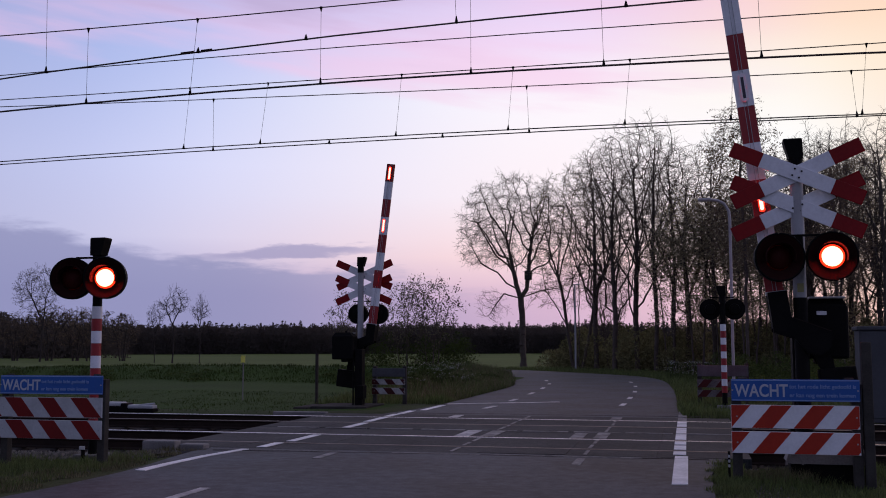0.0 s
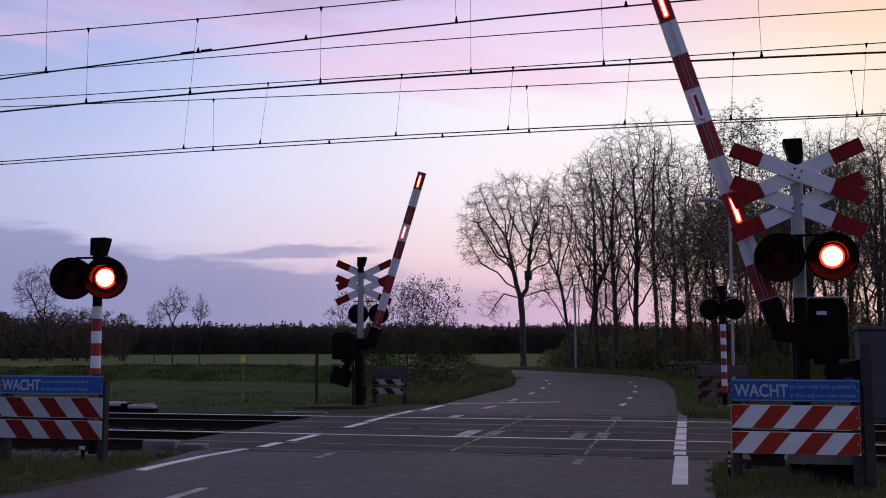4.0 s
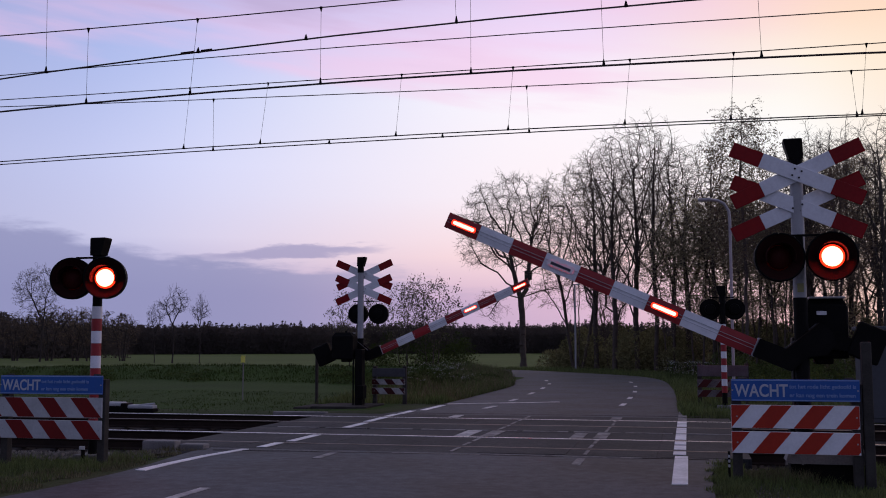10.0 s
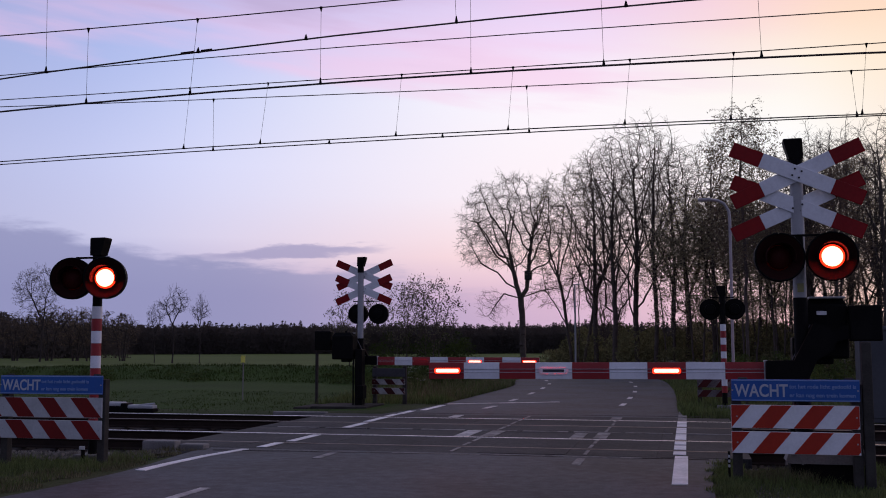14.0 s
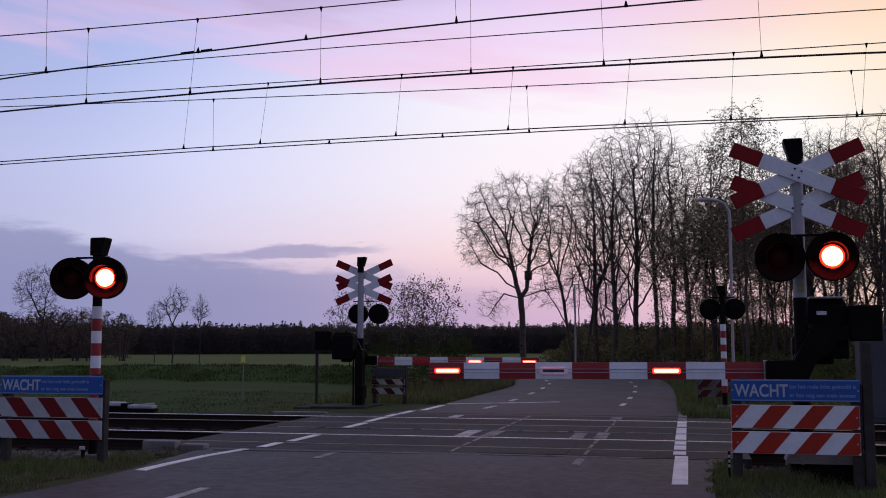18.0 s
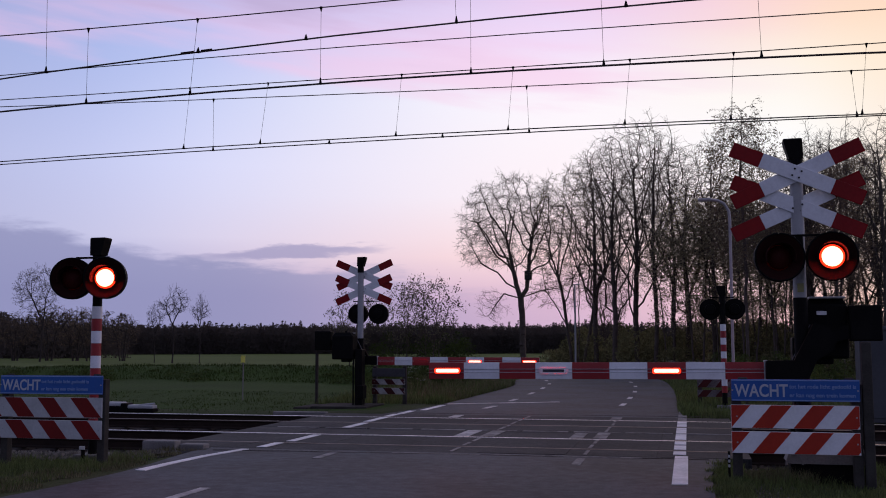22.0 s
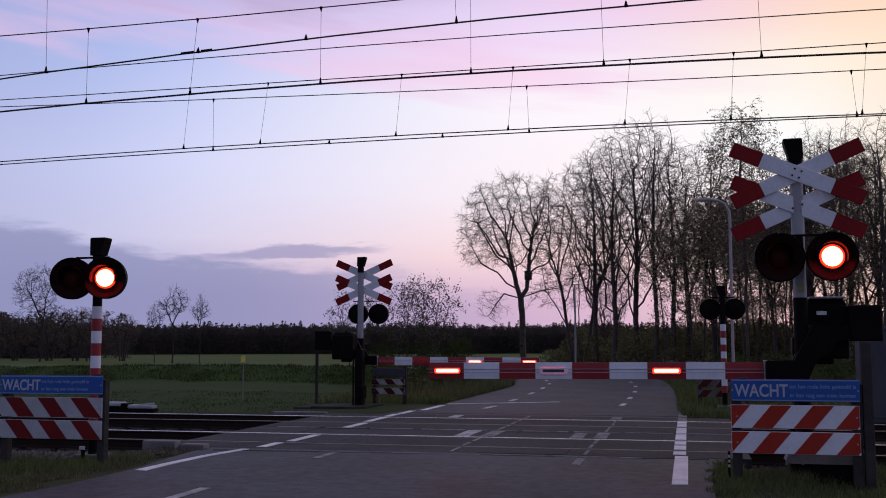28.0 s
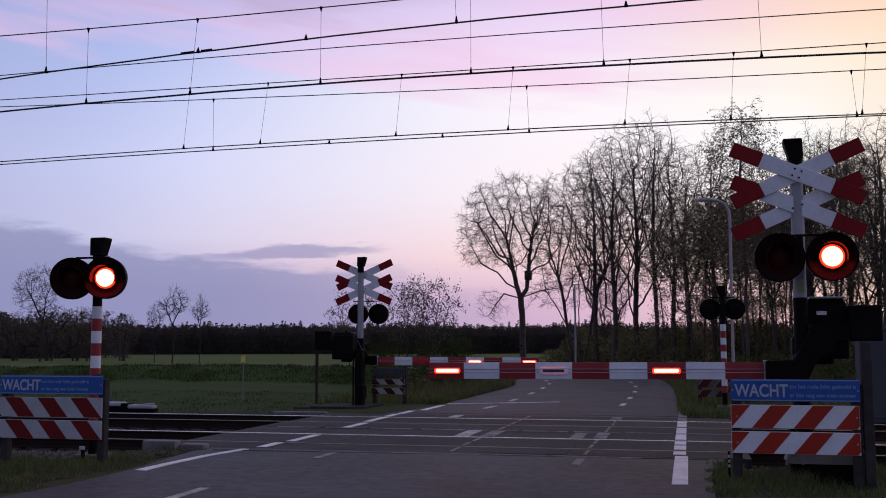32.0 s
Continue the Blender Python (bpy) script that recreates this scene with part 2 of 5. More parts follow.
RED = material("red_sheeting", (0.3, 0.011, 0.014), 0.5, other=(0.19, 0.009, 0.011), coarse=3, fine=30, vary=0.5, bump=0.05)
BLUE = material("blue_sign_sheeting", (0.024, 0.1, 0.36), 0.5, spec=0.3, other=(0.018, 0.078, 0.28), coarse=3, fine=30, vary=0.4, bump=0.04)
LETTER = material("white_lettering", (0.44, 0.47, 0.54), 0.5, vary=0.2, bump=0)
SMALL_LETTER = material("pale_blue_lettering", (0.2, 0.31, 0.56), 0.5, vary=0.2, bump=0)
YELLOW = material("yellow_sheeting", (0.75, 0.7, 0.12), 0.5, other=(0.6, 0.54, 0.1), vary=0.4, bump=0.04)
STICKER = material("faded_yellow_sticker", (0.3, 0.28, 0.1), 0.6, other=(0.2, 0.19, 0.09), vary=0.7, bump=0.04)
POSTWOOD = material("weathered_wood", (0.06, 0.055, 0.05), 0.9, spec=0.1, other=(0.03, 0.028, 0.025), coarse=5, fine=60, vary=0.8, bump=0.5)
COPPER = material("catenary_wire", (0.06, 0.048, 0.045), 0.6, 0.4, vary=0.4, bump=0)
GLOW = material("lit_red_lens", (1.0, 0.055, 0.03), 0.4, vary=0.0, bump=0, emit=36.0)
# weaker red emission that stands in for the bloom round lit lamps
BLOOM_RIM = material("red_bloom_rim", (1.0, 0.022, 0.006), 0.4, vary=0.0, bump=0, emit=3.0)
DARKLENS = material("unlit_red_lens", (0.045, 0.005, 0.004), 0.55, spec=0.1, other=(0.03, 0.004, 0.004), vary=0.5, bump=0)
BARGLOW = material("lit_barrier_lamp", (1.0, 0.08, 0.06), 0.4, vary=0.0, bump=0, emit=16.0)
DARKBAR = material("unlit_barrier_lamp", (0.03, 0.03, 0.045), 0.35, vary=0.3, bump=0)


# ---- mesh helpers ----
class Shape:
    """Vertices and faces gathered piece by piece into one mesh."""

    def __init__(self):
        self.v, self.f, self.s = [], [], []

    def add(self, verts, faces, slot=0):
        n = len(self.v)
        self.v += [tuple(p) for p in verts]
        self.f += [tuple(i + n for i in q) for q in faces]
        self.s += [slot] * len(faces)
        return self

    def box(self, x0, x1, y0, y1, z0, z1, c=0.0, slot=0):
        """A box; c cuts its edges off."""
        if not c:
            v = [(x, y, z) for x in (x0, x1) for y in (y0, y1) for z in (z0, z1)]
            return self.add(v, [(0, 1, 3, 2), (4, 6, 7, 5), (0, 4, 5, 1), (2, 3, 7, 6), (0, 2, 6, 4), (1, 5, 7, 3)], slot)
        bm = bmesh.new()
        bmesh.ops.create_cube(bm, size=1)
        for p in bm.verts:
            p.co = Vector(((x0 + x1) / 2 + p.co.x * (x1 - x0), (y0 + y1) / 2 + p.co.y * (y1 - y0), (z0 + z1) / 2 + p.co.z * (z1 - z0)))
        bmesh.ops.bevel(bm, geom=bm.edges[:], offset=c, segments=2, profile=0.5, affect="EDGES")
        bm.verts.index_update()
        self.add([p.co[:] for p in bm.verts], [[q.index for q in f.verts] for f in bm.faces], slot)
        bm.free()
        return self

    def tube(self, a, b, r0, r1=None, seg=12, slot=0, caps=True):
        a, b = Vector(a), Vector(b)
        r1 = r0 if r1 is None else r1
        d = (b - a).normalized()
        u = d.orthogonal().normalized()
        k = d.cross(u)
        v = []
        for p, r in ((a, r0), (b, r1)):
            v += [p + (u * math.cos(2 * math.pi * i / seg) + k * math.sin(2 * math.pi * i / seg)) * r for i in range(seg)]
        f = [(i, (i + 1) % seg, seg + (i + 1) % seg, seg + i) for i in range(seg)]
        if caps:
            f += [tuple(range(seg - 1, -1, -1)), tuple(range(seg, 2 * seg))]
        return self.add(v, f, slot)

    def lathe(self, rings, axis="y", seg=28, arc=(0.0, 360.0), slot=0):
        """Turns (along, radius) pairs round an axis through the origin; an arc in degrees, 0 at +x, 90 at +z."""
        full = arc[1] - arc[0] >= 360
        n = seg if full else seg + 1
        v, f = [], []
        for along, r in rings:
            for i in range(n):
                t = radians(arc[0] + (arc[1] - arc[0]) * i / seg)
                a, b = r * math.cos(t), r * math.sin(t)
                v.append({"y": (a, along, b), "x": (along, a, b), "z": (a, b, along)}[axis])
        for j in range(len(rings) - 1):
            for i in range(seg):
                k = (i + 1) % n
                f.append((j * n + i, j * n + k, (j + 1) * n + k, (j + 1) * n + i))
        return self.add(v, f, slot)

    def slab(self, outline, y0, y1, slot=0):
        """An outline of (x, z) pairs with thickness along y."""
        n = len(outline)
        v = [(x, y0, z) for x, z in outline] + [(x, y1, z) for x, z in outline]
        f = [tuple(range(n)), tuple(range(2 * n - 1, n - 1, -1))]
        f += [(i, n + i, n + (i + 1) % n, (i + 1) % n) for i in range(n)]
        return self.add(v, f, slot)

    def flat(self, outline, z0, z1, slot=0):
        """An outline of (x, y) pairs with thickness along z."""
        n = len(outline)
        v = [(x, y, z0) for x, y in outline] + [(x, y, z1) for x, y in outline]
        f = [tuple(range(n - 1, -1, -1)), tuple(range(n, 2 * n))]
        f += [(i, (i + 1) % n, n + (i + 1) % n, n + i) for i in range(n)]
        return self.add(v, f, slot)

    def mesh(self, name, materials, smooth=False):
        me = bpy.data.meshes.new(name)
        me.from_pydata(self.v, [], self.f)
        if not isinstance(materials, (tuple, list)):
            materials = (materials,)
        for m in materials:
            me.materials.append(m)
        if len(materials) > 1:
            me.polygons.foreach_set("material_index", self.s)
        bm = bmesh.new()
        bm.from_mesh(me)
        bmesh.ops.recalc_face_normals(bm, faces=bm.faces[:])
        bm.to_mesh(me)
        bm.free()
        if smooth:
            me.shade_smooth()
            me.set_sharp_from_angle(angle=radians(35))
        me.update()
        return me


def part(name, shape, mat, parent, label="", at=None, smooth=False):
    ob = new(name, shape if isinstance(shape, bpy.types.Mesh) else shape.mesh(name, mat, smooth))
    ob.parent = parent
    if at is not None:
        ob.matrix_basis = at
    if label:
        ob["label"] = label
    return ob


def thing(name, at, label, category, group="", kind=""):
    ob = new(name)
    ob.empty_display_size = 0.1
    ob.matrix_basis = at
    return tagged(ob, label, category, group, kind)


def solid(name, shape, mat, label, category, group="", kind="", at=None, smooth=False):
    ob = new(name, shape.mesh(name, mat, smooth))
    if at is not None:
        ob.matrix_basis = at
    return tagged(ob, label, category, group, kind)


def raw_mesh(name, verts, faces, mat):
    """A large mesh straight from arrays."""
    me = bpy.data.meshes.new(name)
    me.from_pydata(verts, [], faces)
    me.materials.append(mat)
    me.update()
    return me


# ---- ground ----
TRACKS = (15.11, 19.15)  # centre lines of the two tracks
GAUGE = 1.507
DECK = (-7.5, 0.75)      # ends of the crossing deck
ROAD = (-6.35, 0.22)


def smooth01(a, b, x):
    t = min(1, max(0, (x - a) / (b - a)))
    return t * t * (3 - 2 * t)


def ground_height(x, y):
    """Verges lie just under the road, the track bed is sunk, a bank runs through the meadow."""
    z = -0.06 + 0.05 * noise.noise(Vector((x * 0.35, y * 0.35, 3.0)))
    bed = smooth01(12.6, 13.5, y) * (1 - smooth01(20.9, 21.9, y))
    z -= 0.32 * bed
    z += 0.10 * smooth01(24, 30, y) * noise.noise(Vector((x * 0.08, y * 0.08, 9.0)))
    bank = math.exp(-((y - 42 - 0.12 * (x + 20)) / 2.7) ** 2) * smooth01(-7.5, -11, x)
    z += 0.6 * bank
    # a grassy hump on the inside of the bend
    z += 0.36 * math.exp(-((x + 8.3) / 1.15) ** 2) * smooth01(26, 31, y) * (1 - smooth01(42, 48, y))
    near_road = smooth01(1.6, 0.2, max(ROAD[0] - x, x - ROAD[1], 0)) if y < 40 else 0
    return z * (1 - 0.55 * near_road * (1 - bed))


def steps(*spans):
    out = []
    for a, b, n in spans:
        out += [a + (b - a) * i / n for i in range(n)]
    return out + [spans[-1][1]]


gx = steps((-2500, -400, 8), (-400, -60, 16), (-60, -14, 24), (-14, 6, 46), (6, 40, 18), (40, 400, 14), (400, 2500, 8))
gy = steps((-1500, -100, 6), (-100, -4, 10), (-4, 7, 10), (7, 26, 62), (26, 60, 56), (60, 240, 24), (240, 2600, 12))
gv = [(x, y, ground_height(x, y) if abs(x) < 400 and -100 < y < 400 else -0.06) for y in gy for x in gx]
gf = [(j * len(gx) + i, j * len(gx) + i + 1, (j + 1) * len(gx) + i + 1, (j + 1) * len(gx) + i)
      for j in range(len(gy) - 1) for i in range(len(gx) - 1)]
me = raw_mesh("ground", gv, gf, GRASS_GROUND)
me.materials.append(FIELD)
me.materials.append(MEADOW)
for p in me.polygons:
    x, y, _ = p.center
    p.material_index = 1 if (y > 49 + 0.12 * (x + 20) and x < -7) or y > 75 else 2 if 22.3 < y < 46 and x < -6.9 else 0
    p.use_smooth = True
tagged(new("ground", me), "dark grassy verges and flat green meadow", "ground", kind="structure")


# ---- road ----
def curve_points(points, n):
    """A smooth line through points (Catmull-Rom)."""
    pts = [Vector(p) for p in points]
    pts = [2 * pts[0] - pts[1]] + pts + [2 * pts[-1] - pts[-2]]
    out = []
    for i in range(1, len(pts) - 2):
        a, b, c, d = pts[i - 1:i + 3]
        for k in range(n):
            t = k / n
            out.append(0.5 * ((2 * b) + (c - a) * t + (2 * a - 5 * b + 4 * c - d) * t * t + (3 * b - a - 3 * c + d) * t ** 3))
    return out + [pts[-2]]


RIGHT_EDGE = curve_points([(-0.1, 20.85), (-0.25, 23), (-0.32, 27.2), (-0.4, 31), (-0.56, 35.5), (-0.95, 42.2), (-1.7, 46.9), (-2.95, 50.3), (-4.9, 53.7), (-6.7, 56.3), (-9.1, 59.7), (-13, 63), (-19, 66), (-30, 69)], 5)
LEFT_EDGE = curve_points([(-6.35, 20.85), (-6.05, 23), (-5.95, 25.5), (-6.0, 30.2), (-6.08, 34.9), (-6.35, 38.1), (-7.16, 42.4), (-8.0, 46), (-8.95, 49.7), (-10.5, 54), (-12.8, 57), (-16, 59.3), (-21.5, 61.6), (-31, 64.2)], 5)


def ribbon(left, right, top, thick):
    s = Shape()
    n = len(left)
    v = []
    for l, r in zip(left, right):
        m = (l + r) / 2
        v += [(l.x, l.y, top - 0.003), (m.x, m.y, top + 0.002), (r.x, r.y, top - 0.003), (l.x, l.y, top - thick), (r.x, r.y, top - thick)]
    f = []
    for i in range(n - 1):
        a, b = i * 5, i * 5 + 5
        f += [(a, a + 1, b + 1, b), (a + 1, a + 2, b + 2, b + 1), (a + 3, a, b, b + 3), (a + 2, a + 4, b + 4, b + 2)]
    f += [(0, 1, 2, 4, 3), tuple(5 * (n - 1) + k for k in (3, 4, 2, 1, 0))]
    return s.add(v, f)


NEAR_LEFT = [Vector((ROAD[0] - 0.3 * smooth01(10.5, 13.2, y) - 0.1 * smooth01(9.5, 8.2, y), y)) for y in steps((-40, 8, 8), (8, 13.54, 10))]
NEAR_RIGHT = [Vector((ROAD[1] + 0.2 * smooth01(12.0, 13.2, y), y)) for y in steps((-40, 8, 8), (8, 13.54, 10))]
road = solid("road", ribbon(NEAR_LEFT, NEAR_RIGHT, -0.004, 0.25), ASPHALT, "worn grey asphalt road leading over the railway", "road", kind="structure")
solid("road", ribbon(LEFT_EDGE, RIGHT_EDGE, -0.004, 0.25), ASPHALT, "worn grey asphalt road bending away behind the crossing", "road", kind="structure")


def marking(outline, mat=None, z=0.002):
    """A thin film of paint, its top at z."""
    s = Shape()
    s.flat(outline, z - 0.008, z)
    tagged(new("road_marking", s.mesh("road_marking", mat or LINE)), "worn white painted road marking on the asphalt", "road marking", "road markings", "structure")


def stripe(x, y0, y1, width, mat=None, skew=0.0, z=0.002):
    marking([(x - width / 2, y0), (x + width / 2, y0), (x + width / 2 + skew, y1), (x - width / 2 + skew, y1)], mat, z)


# edge lines before, on and after the deck
stripe(-0.115, 10.95, 13.7, 0.165, EDGE, z=0.002)
marking([(-6.28, 10.85), (-6.13, 10.8), (-6.15, 11.6), (-6.13, 12.4), (-5.98, 13.35), (-6.1, 13.35), (-6.24, 12.4), (-6.27, 11.6)], EDGE, 0.002)
for y0, y1 in ((13.85, 14.25), (14.5, 15.1), (15.25, 15.72), (16.05, 17.0), (17.15, 17.95), (18.05, 18.3), (18.6, 19.3), (19.42, 19.8), (20.05, 20.75), (21.0, 21.9), (22.1, 22.8)):
    stripe(-0.14, y0, y1, 0.165, EDGE if y0 < 20 else WORN, z=0.0065 if y0 < 20.8 else 0.002)
for x, y0, y1 in ((-5.92, 13.62, 14.28), (-5.85, 14.55, 15.68), (-5.88, 17.15, 18.3), (-5.95, 18.62, 19.8), (-5.98, 20.05, 20.8), (-5.97, 21.0, 22.0), (-5.8, 22.3, 24.2)):
    stripe(x, y0, y1, 0.14, EDGE, z=0.0065 if y0 < 20.8 else 0.002)
# cycle lane dashes
for x in (-4.66, -1.35):
    for y0, y1, mat in ((-2, -1.2, LINE), (1.7, 2.4, LINE), (5.2, 6.0, LINE), (8.6, 9.62, LINE), (12.45, 13.15, WORN)):
        stripe(x - (0.12 if x < -4 and y0 < 11 else 0), y0, y1, 0.11, mat, z=0.002)
for x, y, skew in ((-4.57, 23.15, 0.06), (-4.53, 26.4, 0.0), (-4.62, 30.2, -0.02), (-4.78, 34.1, -0.08), (-5.08, 38.1, -0.1), (-5.6, 41.5, -0.18),
                   (-1.58, 24.8, 0.02), (-1.58, 28.1, 0.0), (-1.63, 32.0, -0.03), (-1.8, 36.2, -0.06), (-2.15, 40.3, -0.12)):
    stripe(x, y, y + 1.0, 0.12, LINE, skew, 0.002)
# worn marks and thin lines on the deck
stripe(-3.53, 15.98, 17.05, 0.24, z=0.0065)
stripe(-3.12, 15.98, 17.05, 0.22, WORN, z=0.0065)
stripe(-1.72, 15.98, 16.9, 0.2, WORN, z=0.0065)
stripe(-1.36, 15.98, 17.0, 0.2, WORN, z=0.0065)
stripe(-4.62, 20.08, 20.75, 0.18, z=0.0065)
stripe(-1.4, 20.08, 20.7, 0.2, WORN, z=0.0065)
for y0, y1 in ((13.6, 14.15), (14.5, 14.95), (15.12, 15.7), (16.1, 16.95), (17.2, 17.9), (18.02, 18.3), (18.62, 19.2), (19.45, 19.8), (20.1, 20.75)):
    for x in (-3.17, -1.36):
        stripe(x + random.uniform(-0.015, 0.015), y0, y1, 0.045, WORN, z=0.007)
marking([(-5.8, 24.66), (-3.2, 26.08), (-3.24, 26.3), (-5.84, 24.84)], LINE, 0.002)
# worn pale joint strip between the tracks
for i in range(9):
    x0 = -7.2 + 0.88 * i + random.uniform(0, 0.1)
    marking([(x0, 17.08), (x0 + 0.76, 17.08), (x0 + 0.76, 17.17), (x0, 17.17)], WORN, 0.006)
# sealed seam across the road
for x0, x1, y0, y1 in ((-3.9, -2.7, 13.3, 13.36), (-2.55, -1.85, 13.36, 13.4), (-1.75, -0.6, 13.34, 13.4), (-5.6, -4.2, 13.26, 13.3)):
    marking([(x0, y0), (x1, y0), (x1, y1), (x0, y1)], WORN, 0.002)


def seam(points, width=0.035):
    """A wavering strip of tar along points."""
    left, right = [], []
    for i, q in enumerate(points):
        d = (Vector(points[min(i + 1, len(points) - 1)]) - Vector(points[max(i - 1, 0)])).normalized()
        o = Vector((-d.y, d.x)) * width / 2 * random.uniform(0.5, 1.3)
        left.append(Vector(q) + o)
        right.append(Vector(q) - o)
    tagged(new("tar_seam", ribbon(left, right, 0.001, 0.01).mesh("tar_seam", TAR)), "thin dark tar seam in the asphalt", "tar seam", "tar seams", "structure")


def waver(x0, y0, x1, y1, n, amount):
    return [(x0 + (x1 - x0) * i / n + random.gauss(0, amount), y0 + (y1 - y0) * i / n + random.gauss(0, amount)) for i in range(n + 1)]


seam(waver(-6.4, 13.2, 0.2, 13.42, 26, 0.02), 0.06)
seam(waver(-6.0, 21.3, 0.2, 21.3, 20, 0.02), 0.08)


# ---- railway ----
def rail_shape(x0, x1, slot_head=1):
    """A flat-bottomed rail along x, its top at 0, with a polished head."""
    s = Shape()
    web = [(-0.07, -0.16), (0.07, -0.16), (0.07, -0.145), (0.012, -0.125), (0.012, -0.04), (0.034, -0.03), (0.036, -0.008), (-0.036, -0.008), (-0.034, -0.03), (-0.012, -0.04), (-0.012, -0.125), (-0.07, -0.145)]
    n = len(web)
    v = [(x, y, z) for x in (x0, x1) for y, z in web]
    s.add(v, [(i, (i + 1) % n, n + (i + 1) % n, n + i) for i in range(n) if i != 6] + [tuple(range(n)), tuple(range(2 * n - 1, n - 1, -1))])
    head = [(0.036, -0.008), (0.028, -0.002), (0.014, 0.0), (-0.014, 0.0), (-0.028, -0.002), (-0.036, -0.008)]
    m = len(head)
    v = [(x, y, z) for x in (x0, x1) for y, z in head]
    s.add(v, [(i, i + 1, m + i + 1, m + i) for i in range(m - 1)], slot_head)
    return s


FAR_LEFT, FAR_RIGHT = -150.0, 60.0
for yc in TRACKS:
    track = thing("railway_track", pose(0, yc, 0), "pair of steel rails with shiny heads on concrete sleepers", "railway track", "railway tracks", "structure")
    for side in (-1, 1):
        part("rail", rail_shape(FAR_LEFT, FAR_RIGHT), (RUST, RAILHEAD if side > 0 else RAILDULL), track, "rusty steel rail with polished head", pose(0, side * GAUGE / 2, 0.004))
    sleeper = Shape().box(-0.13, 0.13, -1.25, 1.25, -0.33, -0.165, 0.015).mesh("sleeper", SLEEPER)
    rest = Shape()
    for i in range(150):
        x = DECK[0] - 0.5 - 0.6 * i
        if i < 50:
            part("sleeper", sleeper, None, track, at=pose(x, 0, 0))
        else:
            rest.box(x - 0.13, x + 0.13, -1.25, 1.25, -0.33, -0.165)
    for i in range(60):
        x = DECK[1] + 0.5 + 0.6 * i
        if i < 8:
            part("sleeper", sleeper, None, track, at=pose(x, 0, 0))
        else:
            rest.box(x - 0.13, x + 0.13, -1.25, 1.25, -0.33, -0.165)
    tagged(part("sleeper", rest, SLEEPER, track), kind="stuff")

# ballast: a bed and loose stones
bed = Shape()
for x0, x1 in ((FAR_LEFT, DECK[0]), (DECK[1], FAR_RIGHT)):
    prof = [(12.9, -0.42), (13.5, -0.22), (20.8, -0.22), (21.5, -0.42)]
    bed.add([(x, y, z) for x in (x0, x1) for y, z in prof], [(0, 1, 5, 4), (1, 2, 6, 5), (2, 3, 7, 6), (0, 1, 2, 3), (4, 5, 6, 7)])
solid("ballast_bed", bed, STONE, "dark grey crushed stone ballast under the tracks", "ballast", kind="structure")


def pebbles(name, count, place, size, mat, label, category):
    rng = np.random.default_rng(5)
    base = np.array([(1, 0, 0), (-1, 0, 0), (0, 1, 0), (0, -1, 0), (0, 0, 1), (0, 0, -1)], float)
    tri = np.array([(0, 2, 4), (2, 1, 4), (1, 3, 4), (3, 0, 4), (2, 0, 5), (1, 2, 5), (3, 1, 5), (0, 3, 5)])
    v, f = [], []
    for i in range(count):
        p = place(rng)
        k = base * rng.uniform(0.55, 1.25, (6, 1)) * size * rng.uniform(0.5, 1.2)
        a = rng.uniform(0, 6.28)
        r = np.array([(math.cos(a), -math.sin(a), 0), (math.sin(a), math.cos(a), 0.3), (0.2, -0.3, 1)])
        v.append(k @ r.T + p)
        f.append(tri + 6 * i)
    me = raw_mesh(name, np.concatenate(v).tolist(), np.concatenate(f).tolist(), mat)
    return tagged(new(name, me), label, category, kind="stuff")


def on_bed(rng):
    y = rng.uniform(13.1, 21.3)
    x = DECK[0] - 16 * rng.random() ** 1.4 if rng.random() < 0.8 else DECK[1] + 3 * rng.random()
    z = -0.21 if 13.5 < y < 20.8 else -0.3
    return np.array((x, y, z))


def beside_road(rng):
    if rng.random() < 0.6:
        x, y = -6.75 - abs(rng.normal(0, 0.35)), rng.uniform(9.5, 13.5)
    else:
        x, y = 0.42 + abs(rng.normal(0, 0.25)), rng.uniform(9.0, 13.5)
    return np.array((x, y, ground_height(x, y) + 0.005))


pebbles("verge_gravel", 1800, beside_road, 0.016, GRAVEL, "scattered pale gravel along the edges of the asphalt", "gravel")
def under_fence(rng):
    x, y = rng.uniform(-10.5, -6.9), 12.62 + rng.normal(0, 0.26)
    return np.array((x, y, ground_height(x, y) + 0.03))


pebbles("rubble", 3200, under_fence, 0.045, GRAVEL, "grey rubble heaped along the track bed's edge", "rubble")
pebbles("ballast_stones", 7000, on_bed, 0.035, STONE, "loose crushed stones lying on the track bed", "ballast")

# ---- crossing deck ----
deck = thing("crossing_deck", pose(0, 0, 0), "dark rubbery panels laid flush between the rails", "crossing deck", kind="structure")
yn, yf = TRACKS
h = GAUGE / 2
rows = ((13.56, yn - h - 0.05), (yn - h + 0.085, yn + h - 0.085), (yn + h + 0.05, (yn + yf) / 2 - 0.012), ((yn + yf) / 2 + 0.012, yf - h - 0.05), (yf - h + 0.085, yf + h - 0.085), (yf + h + 0.05, 20.83))
for j, (y0, y1) in enumerate(rows):
    n = 7
    for i in range(n):
        x0 = DECK[0] + (DECK[1] - DECK[0]) * i / n + 0.001
        x1 = DECK[0] + (DECK[1] - DECK[0]) * (i + 1) / n - 0.001
        drop = random.uniform(-0.006, 0.003)
        part("panel", Shape().box(x0, x1, y0, y1, -0.3, drop, 0.004), PANEL, deck)
